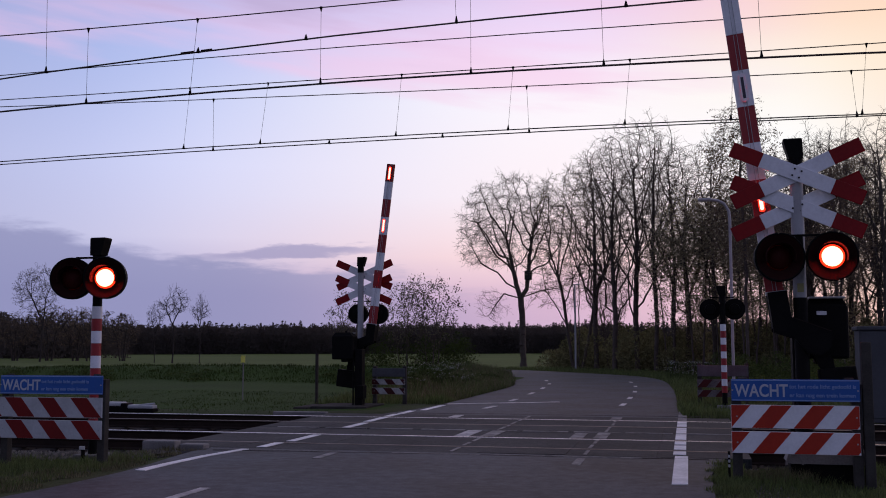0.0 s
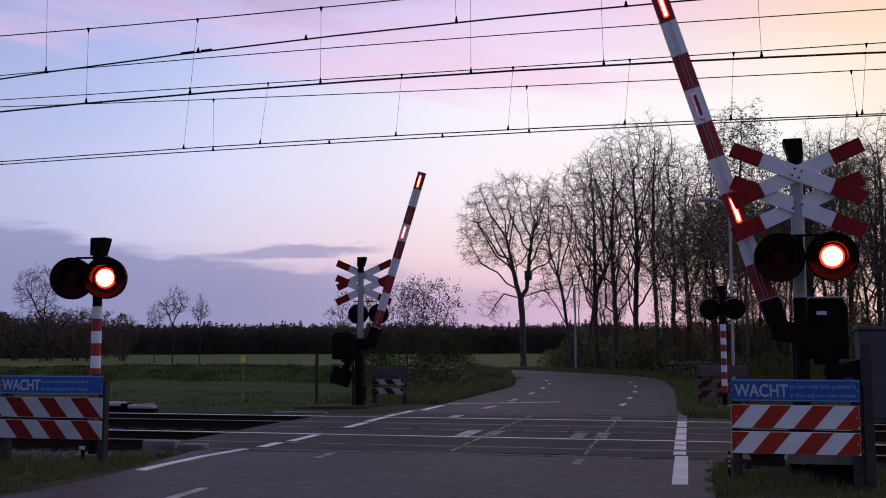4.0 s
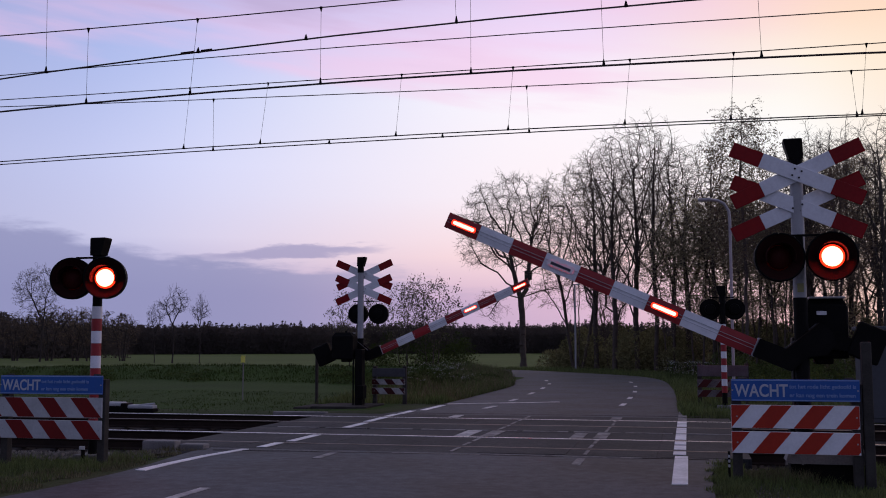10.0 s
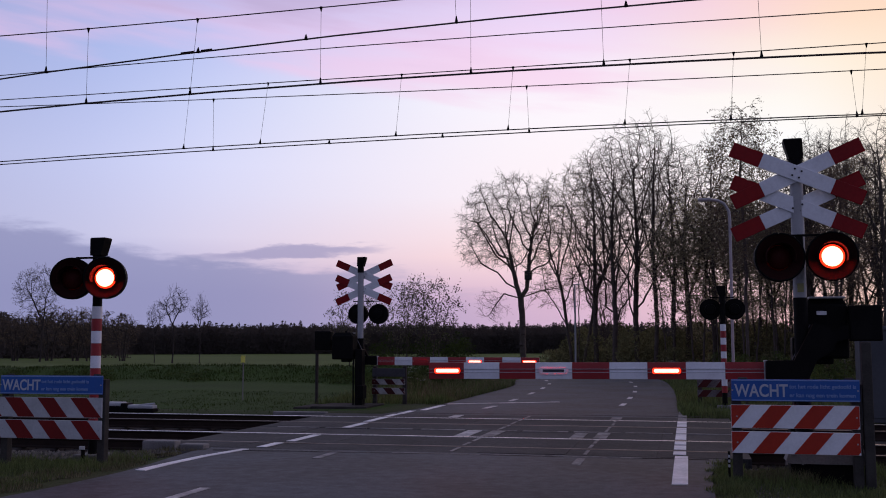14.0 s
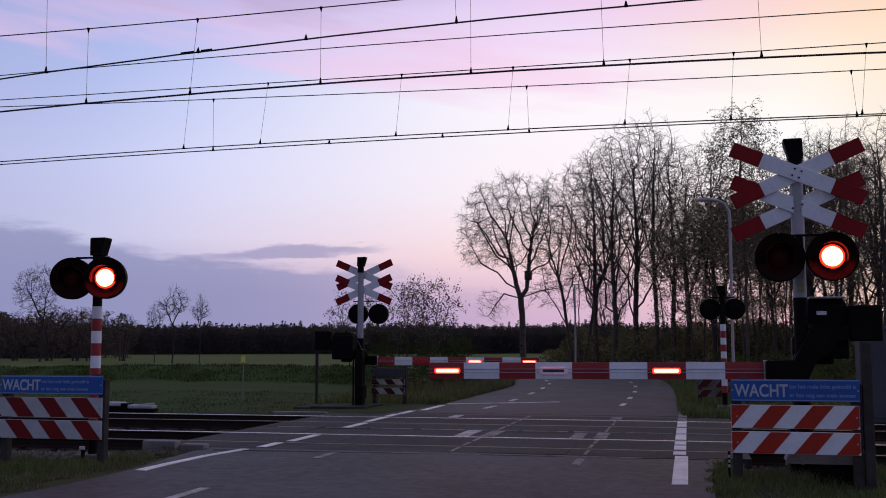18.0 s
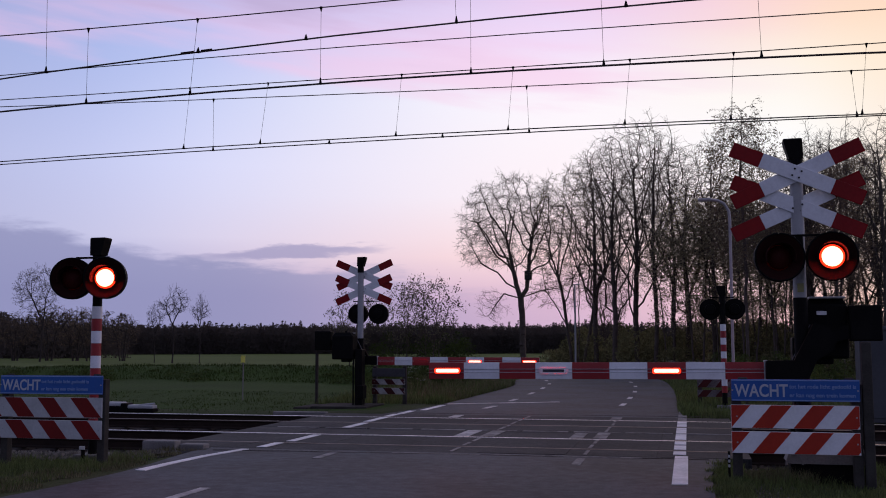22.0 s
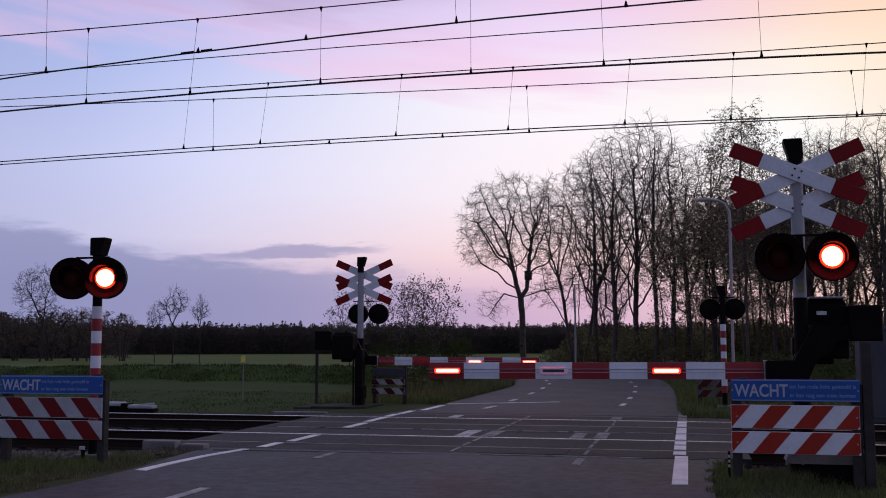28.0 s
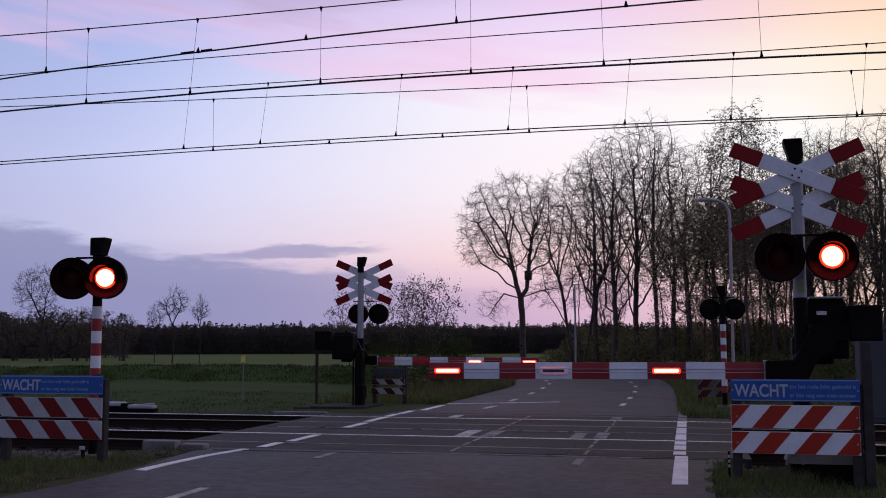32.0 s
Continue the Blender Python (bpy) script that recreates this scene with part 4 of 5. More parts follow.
def warning_fence(at, label, lean, width, sign=True, phase=0.0, period=0.42, face=None, red=None, planks=((0.285, 0.515), (0.55, 0.795)), back=(0.7, 0.95)):
    """Two posts, two striped planks and a blue warning board on top; it looks towards -y."""
    f = thing("warning_fence", at, label, "fence", "warning fences")
    w2 = width / 2
    for x in (-w2 + 0.06, w2 - 0.02):
        part("post", Shape().box(x - 0.05, x + 0.05, 0.03, 0.13, -0.15, 1.02, 0.01), POSTWOOD, f, "grey weathered wooden post")
    for z0, z1 in planks:
        plank = part("plank", Shape().box(-w2, w2, 0.0, 0.028, z0, z1, 0.004), face or WHITE, f, "red and white striped plank")
        for sx in (-w2 + 0.06, w2 - 0.03):
            part("screw", SCREW, None, plank, at=pose(sx, -0.0045, (z0 + z1) / 2))
        for i in range(-2, 8):
            x = -w2 + phase + i * period
            shift = lean * (z1 - z0) * 0.82
            o = clip_x([(x, z0 + 0.003), (x + period / 2, z0 + 0.003), (x + period / 2 + shift, z1 - 0.003), (x + shift, z1 - 0.003)], -w2 + 0.003, w2 - 0.003)
            if len(o) > 2:
                part("stripe", Shape().slab(o, -0.003, 0.002), red or FENCE_RED, plank)
    if sign:
        board = part("warning_board", Shape().box(-w2 + 0.01, w2 + 0.01, -0.012, 0.012, 0.835, 1.065, 0.008), BLUE, f, "blue enamel warning board")
        part("border", Shape().box(-w2 + 0.014, w2 + 0.006, -0.0155, -0.012, 1.05, 1.06).box(-w2 + 0.014, w2 + 0.006, -0.0155, -0.012, 0.84, 0.85), SMALL_LETTER, board)
        for bx in (-w2 + 0.13, w2 - 0.09):
            part("bracket", Shape().box(bx - 0.05, bx + 0.05, 0.012, 0.05, 0.9, 1.085, 0.014), POSTWOOD, f, "grey bracket behind the board")
        for sx in (-w2 + 0.02, w2 - 0.01):
            part("screw", SCREW, None, board, at=pose(sx, -0.0135, 0.95))
        words("lettering", "WACHT", 0.185, -w2 + 0.045, 0.885, -0.0155, LETTER, board, "white capital lettering", 0.78, 0.0035)
        words("small_lettering", "tot het rode licht gedoofd is", 0.058, -w2 + 0.6, 0.972, -0.0155, SMALL_LETTER, board, "small pale lettering", 1.0, 0.001)
        words("small_lettering", "er kan nog een trein komen", 0.058, -w2 + 0.6, 0.882, -0.0155, SMALL_LETTER, board, "small pale lettering", 1.0, 0.001)
    else:
        part("board_back", Shape().box(-w2 + 0.01, w2 + 0.01, -0.012, 0.012, back[0], back[1], 0.008), BOARD_BACK, f, "bare grey back of a board")
    return f


warning_fence(pose(1.075, 11.4, 0), "blue warning board over red and white striped planks", 1, 1.29, phase=-0.21)
# the left fence has a darker red and white than the right one
warning_fence(pose(-7.745, 11.3, 0, 0, 0, 0), "blue warning board over striped planks on posts", -1, 1.44, phase=0.275, period=0.465, face=GREY_WHITE, red=DEEP_RED)
warning_fence(pose(-7.35, 24.75, -0.1), "striped planks and grey board back beyond the tracks", -1, 0.86, sign=False, face=FADED_WHITE, red=FADED_RED, planks=((0.32, 0.48), (0.56, 0.7)), back=(0.76, 0.97))
warning_fence(pose(0.8, 26.0, -0.03), "striped planks and grey board back beyond the tracks", 1, 1.2, sign=False, face=GRIMY, red=FADED_RED, planks=((0.2, 0.37), (0.43, 0.63)), back=(0.7, 0.97))
solid("wooden_post", Shape().box(-0.05, 0.05, -0.05, 0.05, -0.2, 1.46, 0.012), POSTWOOD, "tall dark weathered wooden post beside the fence", "post", "posts", at=pose(1.81, 11.45, 0))
solid("wooden_post", Shape().box(-0.035, 0.035, -0.035, 0.035, -0.2, 1.25, 0.008), POSTWOOD, "dark wooden post in the verge", "post", "posts", at=pose(-9.35, 25.0, 0))

strip = thing("reflector_strip", pose(0.4, 11.45, 0), "thin dark marker with three small white reflectors", "reflector")
part("stake", Shape().box(-0.012, 0.012, -0.01, 0.01, -0.15, 0.3, 0.004), BLACK, strip)
for z in (0.13, 0.18, 0.23):
    part("reflector", Shape().box(-0.011, 0.011, -0.016, -0.0105, z, z + 0.03, 0.003), GREY_WHITE, strip, "small grey reflector")

# ---- small railway equipment ----
cab = thing("relay_cabinet", pose(3.98, 21.9, -0.1), "grey metal relay cabinet with overhanging lid", "cabinet")
part("body", Shape().box(-0.68, 0.68, -0.3, 0.3, 0.0, 1.82, 0.02), CABINET, cab)
part("lid", Shape().box(-0.72, 0.72, -0.34, 0.34, 1.82, 1.9, 0.02), CABINET, cab, "overhanging grey lid")
for x in (-0.33, 0.33):
    d = part("door", Shape().box(x - 0.32, x + 0.32, -0.318, -0.3, 0.1, 1.78, 0.006), CABINET, cab)
    part("handle", Shape().box(x + 0.2, x + 0.23, -0.335, -0.318, 0.85, 1.0, 0.004), BLACK, d)
pit = thing("cable_pit", pose(1.45, 11.85, 0), "grey concrete cable trough with an open end", "cable pit")
# wall coloured black to give the shade of the gap under the lid
part("pit_wall", Shape().box(-0.4, 0.32, -0.12, 0.2, -0.1, 0.16, 0.015), BLACK, pit)
part("pit_lid", Shape().slab([(-0.4, 0.16), (-0.44, 0.17), (-0.4, 0.265), (-0.34, 0.285), (0.42, 0.285), (0.45, 0.16)], -0.2, 0.26), CONCRETE, pit, "grey sloping lid")
part("pit_rim", Shape().slab([(-0.46, 0.15), (-0.43, 0.275), (-0.37, 0.305), (-0.31, 0.23), (-0.27, 0.15), (-0.29, 0.15), (-0.34, 0.235), (-0.38, 0.28), (-0.41, 0.26), (-0.44, 0.15)], -0.22, -0.2), CONCRETE, pit, "pale chipped rim")
slab_ = thing("concrete_plinth", pose(-8.1, 24.0, -0.1), "low concrete plinth under the far barrier", "plinth")
part("plinth_top", Shape().box(-0.7, 0.7, -0.9, 0.6, -0.1, 0.1, 0.02), SLEEPER, slab_)
part("plinth_step", Shape().box(-1.1, -0.72, -1.0, 0.4, -0.1, 0.08, 0.02), SLEEPER, slab_, "dark cover beside the plinth")
gear = thing("track_device", pose(-12.75, 21.7, -0.1), "low white metal track device beside the rails", "track device")
part("cover", Shape().box(-0.62, -0.14, -0.12, 0.16, 0.13, 0.23, 0.035), GREY_WHITE, gear, "pale chipped metal cover")
part("cover", Shape().box(-0.06, 0.64, -0.1, 0.14, 0.08, 0.17, 0.03), GREY_WHITE, gear, "pale chipped metal cover")
part("base", Shape().box(-0.64, -0.12, -0.14, 0.18, 0.0, 0.14, 0.02).box(-0.14, 0.66, -0.12, 0.16, 0.0, 0.09, 0.02), BLACK, gear, "dark base frame")
part("clamp", Shape().box(-0.16, 0.0, -0.16, 0.18, 0.0, 0.21, 0.03), BLACK, gear)
part("cable", Shape().tube((0.3, -0.08, 0.165), (0.62, 0.05, 0.2), 0.02, seg=8), GREY_WHITE, gear)
mk = thing("marker_post", pose(-12.0, 26.3, -0.1), "thin pole with small yellow plate in the grass", "marker post")
part("pole", Shape().tube((0, 0, -0.2), (0, 0, 1.2), 0.016, seg=10), CONCRETE, mk)
part("plate", Shape().box(-0.065, 0.065, -0.03, -0.018, 1.08, 1.27, 0.004), YELLOW, mk, "small yellow plate")
stub = thing("reflector_stub", pose(-7.55, 11.75, -0.05), "short dark stub with white reflector in the gravel", "reflector")
part("stub", Shape().box(-0.02, 0.02, -0.02, 0.02, -0.1, 0.2, 0.006), BLACK, stub)
part("reflector", Shape().box(-0.04, 0.04, -0.032, -0.021, 0.165, 0.21, 0.006), WHITE, stub, "small white reflector")

# ---- street lamps ----
lamp = thing("street_lamp", pose(1.23, 30.0, -0.15), "slender grey street lamp with bent arm", "street lamp", "street lamps")
part("pole", wire_mesh([(0, 0, 0), (0.02, 0, 5.1), (0.0, 0, 5.4), (-0.12, 0, 5.62), (-0.3, 0, 5.72), (-0.5, 0, 5.75)], 0.042, 10), GALVANISED, lamp, smooth=True)
part("lantern", Shape().box(-0.85, -0.48, -0.09, 0.09, 5.71, 5.8, 0.03), GALVANISED, lamp, "flat grey lantern")
lamp = thing("street_lamp", pose(-6.42, 60.2, -0.1), "slender pale lamp post beside the bend", "street lamp", "street lamps")
part("pole", Shape().tube((0, 0, 0), (0, 0, 5.1), 0.065, 0.042, seg=10), GALVANISED, lamp)
part("lantern", Shape().box(-0.12, 0.3, -0.08, 0.08, 5.08, 5.16, 0.03), GALVANISED, lamp)


# ---- plants ----
def branch_mesh(name, segments, sides_of, mat):
    """Tapered prisms for a list of (a, b, r0, r1)."""
    v, f, n = [], [], 0
    for a, b, r0, r1 in segments:
        k = sides_of(r0)
        d = (b - a) / (np.linalg.norm(b - a) + 1e-9)
        u = np.cross(d, (0.31, 0.95, 0.07))
        u /= np.linalg.norm(u) + 1e-9
        q = np.cross(d, u)
        for p, r in ((a, r0), (b, r1)):
            for i in range(k):
                t = 2 * math.pi * i / k
                v.append(p + (u * math.cos(t) + q * math.sin(t)) * r)
        for i in range(k):
            j = (i + 1) % k
            f.append((n + i, n + j, n + k + j, n + k + i))
        n += 2 * k
    me = raw_mesh(name, [tuple(p) for p in v], f, mat)
    me.polygons.foreach_set("use_smooth", [True] * len(me.polygons))
    return me


def colonise(seed, stems, crown, count, step=0.4, reach=2.4, eat=0.75, twig=0.011, power=2.1, shoot=0.6, shoots=2, hang=0.0, rise=0.12, stout=0.3, crook=0.12, keep_on=0.45):
    """A tree whose limbs grow from its stems towards points strewn through the crown.
    stems: lists of (x, y, z), each from the ground or from another stem; crown: ellipsoids (x, y, z, rx, ry, rz, share).
    Gives segments (a, b, r0, r1) and the tips of the shoots."""
    rng = np.random.default_rng(seed)
    nodes, parent = [], []

    def nearest(p):
        return int(np.argmin(np.linalg.norm(np.array(nodes) - p, axis=1)))

    for line in stems:
        for q, (a, b) in enumerate(zip(line, line[1:])):
            a, b = np.array(a, float), np.array(b, float)
            n = max(1, int(np.linalg.norm(b - a) / step))
            if q == 0:
                if nodes and a[2] > 0.3:
                    at = nearest(a)
                    a = nodes[at]
                else:
                    nodes.append(a)
                    parent.append(-1)
                    at = len(nodes) - 1
            start = nodes[at]
            for i in range(1, n + 1):
                nodes.append(start + (b - start) * i / n + (rng.normal(0, 0.02, 3) if i < n else 0))
                parent.append(at)
                at = len(nodes) - 1
    total = sum(c[6] for c in crown)
    cloud = []
    for x, y, z, rx, ry, rz, share in crown:
        d = rng.normal(0, 1, (max(1, int(count * share / total)), 3))
        d /= np.linalg.norm(d, axis=1, keepdims=True)
        d *= rng.random((len(d), 1)) ** (1 / 3)
        cloud.append(d * (rx, ry, rz) + (x, y, z))
    cloud = np.concatenate(cloud)
    pts = np.array(nodes)
    gap = np.linalg.norm(cloud[:, None] - pts[None], axis=2)
    who, far = gap.argmin(1), gap.min(1)
    made = set()
    for turn in range(90):
        live = far < reach
        if not live.any():
            break
        pull = np.zeros((len(nodes), 3))
        d = cloud[live] - pts[who[live]]
        np.add.at(pull, who[live], d / (np.linalg.norm(d, axis=1, keepdims=True) + 1e-9))
        fresh = []
        for i in np.unique(who[live]):
            v = pull[i] / (np.linalg.norm(pull[i]) + 1e-9) + rng.normal(0, crook, 3) + (0, 0, rise)
            if parent[i] >= 0:
                v = v + (pts[i] - pts[parent[i]]) / step * keep_on
            size = np.linalg.norm(v)
            if size < 1e-6:
                continue
            q = pts[i] + v / size * step
            key = (i, *np.round(q / (step * 0.5)).astype(int))
            if key in made:
                continue
            made.add(key)
            fresh.append(q)
            parent.append(int(i))
        if not fresh:
            break
        first = len(nodes)
        nodes += fresh
        pts = np.array(nodes)
        near = np.linalg.norm(cloud[:, None] - np.array(fresh)[None], axis=2)
        better = near.min(1) < far
        who = np.where(better, near.argmin(1) + first, who)
        far = np.minimum(far, near.min(1))
        keep = far > eat
        cloud, who, far = cloud[keep], who[keep], far[keep]
        if not len(cloud):
            break
    load = np.zeros(len(nodes))
    kids = np.zeros(len(nodes), int)
    for i in range(len(nodes) - 1, -1, -1):
        load[i] = max(load[i], twig ** power)
        if parent[i] >= 0:
            load[parent[i]] += load[i]
            kids[parent[i]] += 1
    rad = load ** (1 / power)
    rad = rad / (1 + (rad / stout) ** 3) ** (1 / 3)
    segs, tips = [], []
    for i, p in enumerate(parent):
        if p >= 0:
            segs.append((pts[p], pts[i], min(rad[p], rad[i] * 1.25), rad[i]))
        else:
            segs.append((pts[i] - (0, 0, 0.3), pts[i] + (0, 0, 0.2), rad[i] * 1.5, rad[i] * 1.12))
    # fine shoots on all thin wood
    for i, p in enumerate(parent):
        if p < 0 or rad[i] > 3.2 * twig:
            continue
        along = pts[i] - pts[p]
        along /= np.linalg.norm(along) + 1e-9
        for k in range(shoots + (2 if kids[i] == 0 else 0)):
            d = along * 0.7 + rng.normal(0, 0.55, 3) + (0, 0, rise - hang)
            d /= np.linalg.norm(d)
            a = pts[p] + (pts[i] - pts[p]) * rng.random()
            for part_of in (0.55, 0.45):
                b = a + d * shoot * part_of * rng.uniform(0.6, 1.3)
                segs.append((a, b, twig * 0.62, twig * 0.4))
                tips.append(b)
                a = b
                d = d + rng.normal(0, 0.25, 3) + (0, 0, rise - hang)
                d /= np.linalg.norm(d)
    return segs, tips


def leaf_mesh(name, tips, size, per, scatter, seed, mat):
    rng = np.random.default_rng(seed)
    t = np.repeat(np.array(tips), per, axis=0)
    c = t + rng.normal(0, scatter, t.shape)
    a, b = rng.normal(0, 1, t.shape), rng.normal(0, 1, t.shape)
    a *= size / np.linalg.norm(a, axis=1, keepdims=True) * rng.uniform(0.6, 1.3, (len(t), 1))
    b *= size * 0.6 / np.linalg.norm(b, axis=1, keepdims=True)
    v = np.stack([c - a, c + b, c + a, c - b], axis=1).reshape(-1, 3)
    f = np.arange(len(v)).reshape(-1, 4)
    return raw_mesh(name, v.tolist(), f.tolist(), mat)


def sides(r):
    return 7 if r > 0.12 else 5 if r > 0.04 else 3


def tree(name, seed, at, label, leaves=0, leaf=0.06, leaf_mat=None, scatter=0.12, group="trees by the road", bark=None, **how):
    segs, tips = colonise(seed, **how)
    t = thing(name, at, label, "tree", group)
    part("trunk", branch_mesh("trunk", [q for q in segs if q[2] > 0.06], sides, bark or BARK), None, t, "dark trunk and limbs")
    part("crown", branch_mesh("crown", [q for q in segs if q[2] <= 0.06], sides, bark or BARK), None, t, "fine twigs")
    if leaves:
        part("foliage", leaf_mesh("foliage", tips, leaf, leaves, scatter, seed + 1, leaf_mat or BUD), None, t, "sparse young leaves")
    return t


def fan(n, foot, low, top, wide, seed, lean=0.0):
    """Stems that rise from the ground and spread as they climb."""
    rng = random.Random(seed)
    out = []
    for i in range(n):
        a = 2 * math.pi * (i + rng.random() * 0.7) / n
        x, y = foot * math.cos(a), foot * math.sin(a)
        k = wide * rng.uniform(0.5, 1.0)
        line = [(x, y, 0.0)]
        for j in range(1, 5):
            t = j / 4
            line.append((x + k * math.cos(a) * t ** 1.25 + lean * t, y + k * math.sin(a) * t ** 1.25, low + (top - low) * t * rng.uniform(0.94, 1.04) if j > 1 else low * 0.8))
        out.append(line)
    return out


def boughs(seed, stem, n, low, high, crown, fill=0.9, spin=0.0):
    """Limbs that leave a stem between two heights and bend up towards the rim of an ellipsoid crown."""
    rng = random.Random(seed)
    cx, cy, cz, rx, ry, rz = crown[:6]
    out = []
    for i in range(n):
        t = (i + 0.5 * rng.random()) / n
        h = low + (high - low) * t
        a = next(((p, q) for p, q in zip(stem, stem[1:]) if p[2] <= h <= q[2]), (stem[-2], stem[-1]))
        k = (h - a[0][2]) / (a[1][2] - a[0][2])
        start = Vector(a[0]).lerp(Vector(a[1]), min(1, k))
        az = spin + i * 2.4 + rng.uniform(-0.4, 0.4)
        th = radians(112 - 98 * t + rng.uniform(-12, 12))
        k = fill * rng.uniform(0.75, 1.0)
        end = Vector((cx + k * rx * math.sin(th) * math.cos(az), cy + k * ry * math.sin(th) * math.sin(az), cz + k * rz * math.cos(th)))
        d = end - start
        line = [tuple(start)]
        for u in (0.25, 0.5, 0.75, 1.0):
            p = start + d * u
            p.z -= 0.13 * d.length * math.sin(math.pi * u) * (1 - 0.6 * t)
            p += Vector((rng.gauss(0, 0.03), rng.gauss(0, 0.03), rng.gauss(0, 0.03))) * d.length * (u < 1)
            line.append(tuple(p))
        out.append(line)
    return out


FORK_LEFT = [(-0.15, 0, 4.9), (-0.5, 0.1, 5.9), (-0.85, 0.2, 7.7), (-1.3, 0.4, 9.6)]
FORK_RIGHT = [(-0.15, 0, 4.9), (0.35, -0.1, 5.6), (0.5, -0.2, 7.2), (0.7, -0.3, 8.8), (1.1, -0.4, 10.4)]
bare = tree("bare_tree", 21, pose(-11.56, 73, 0), "bare spreading tree with a dark forked trunk",
            stems=[[(0, 0, 0), (-0.05, 0, 3.4), (-0.15, 0, 4.9)], FORK_LEFT, FORK_RIGHT,
                   [(-0.2, 0, 5.0), (-1.3, -0.3, 5.2), (-1.9, -0.5, 4.4), (-2.4, -0.6, 3.6)],
                   [(-0.1, 0, 4.8), (1.2, 0.4, 5.4), (2.6, 0.6, 5.6)],
                   [(-0.1, 0, 3.6), (0.7, -0.3, 4.6), (1.1, -0.4, 5.0)]]
            + boughs(31, FORK_LEFT, 10, 5.6, 9.4, (-1.4, 0.2, 9.9, 3.6, 3.0, 3.4), spin=3.1)
            + boughs(32, FORK_RIGHT, 9, 6.4, 10.2, (0.6, -0.2, 10.6, 2.9, 3.0, 3.6), spin=0.4),
            crown=[(-0.9, 0, 10.6, 3.9, 3.6, 3.6, 1.0), (-3.0, 0, 8.9, 2.0, 2.2, 2.0, 0.36), (1.5, 0, 10.2, 1.9, 2.6, 3.4, 0.4), (-2.2, -0.4, 4.3, 1.2, 1.0, 1.3, 0.05), (2.2, 0.3, 6.0, 1.3, 1.2, 1.2, 0.06)],
            count=2600, step=0.28, reach=1.5, eat=0.4, twig=0.0112, power=1.98, shoot=0.6, shoots=3, rise=0.0, stout=0.3)


STEM = [(0, 0, 0), (0.1, 0, 3), (-0.05, 0.1, 7), (0.1, 0, 11.5)]
tall = tree("roadside_tree", 71, pose(-4.23, 61, 0), "tall tree with spreading bare limbs",
            stems=[STEM] + boughs(33, STEM, 15, 2.6, 11.0, (0, 0, 9.2, 3.2, 2.9, 4.8)),
            crown=[(0, 0, 9.4, 3.2, 2.9, 4.6, 1.0), (-0.4, 0, 6.0, 2.8, 2.4, 2.4, 0.2)],
            count=1900, step=0.32, reach=1.6, eat=0.46, twig=0.0108, power=2.12, shoot=0.5, shoots=2, rise=0.05, stout=0.22)
slim = tree("roadside_tree", 47, pose(-1.8, 60, 0), "slim tall tree with upright limbs",
            stems=[STEM + [(0.2, 0, 13.6)]] + boughs(34, STEM + [(0.2, 0, 13.6)], 14, 4.2, 13.0, (0, 0, 10.0, 2.1, 2.0, 5.3), spin=1.0),
            crown=[(0, 0, 10.2, 2.1, 2.0, 5.0, 1.0)],
            count=1300, step=0.32, reach=1.5, eat=0.45, twig=0.0108, power=2.12, shoot=0.5, shoots=2, rise=0.08, stout=0.19)
LEANING = fan(4, 0.3, 2.4, 8.0, 2.4, 8)
multi = tree("roadside_tree", 41, pose(-6.9, 66, 0), "many-stemmed tree with leaning bare branches", leaves=1, leaf=0.045, scatter=0.02,
             stems=LEANING + boughs(35, LEANING[0], 7, 2.4, 7.6, (0.6, 0.2, 8.6, 3.0, 2.6, 4.2)) + boughs(36, LEANING[2], 7, 2.4, 7.6, (-0.8, 0, 8.6, 3.0, 2.6, 4.2), spin=2.0),
             crown=[(0, 0, 9.0, 3.4, 2.8, 4.2, 1.0), (-1.0, 0, 5.6, 2.8, 2.2, 2.2, 0.2)],
             count=1800, step=0.32, reach=1.6, eat=0.46, twig=0.0108, power=2.12, shoot=0.5, shoots=2, rise=0.05, stout=0.15)
birch = tree("birch_tree", 53, pose(2.6, 48, 0), "tall birch with hanging twigs and young leaves", leaves=4, leaf=0.06, scatter=0.08, leaf_mat=BIRCH_LEAF,
             stems=[[(0, 0, 0), (0.05, 0, 5), (-0.1, 0, 9), (0.05, 0, 12.2)]],
             crown=[(0, 0, 10.4, 1.3, 1.3, 2.3, 1.0), (0, 0, 7.4, 1.7, 1.6, 2.8, 0.7), (-1.2, 0, 10.4, 0.7, 0.8, 0.9, 0.1)],
             count=1100, step=0.3, reach=2.0, eat=0.4, twig=0.0095, power=2.3, shoot=0.8, shoots=2, hang=0.75, rise=0.05)
leafy = tree("leafy_tree", 59, pose(0.6, 58, 0), "dim olive tree with opening leaves", leaves=3, leaf=0.08, scatter=0.14,
             stems=fan(3, 0.3, 2.6, 7.6, 1.2, 5),
             crown=[(0, 0, 7.4, 2.4, 2.2, 2.7, 1.0), (0.2, 0, 4.0, 1.6, 1.5, 1.4, 0.12)],
             count=1000, step=0.38, reach=2.4, eat=0.6, twig=0.011, power=2.2, shoot=0.6, rise=0.12)
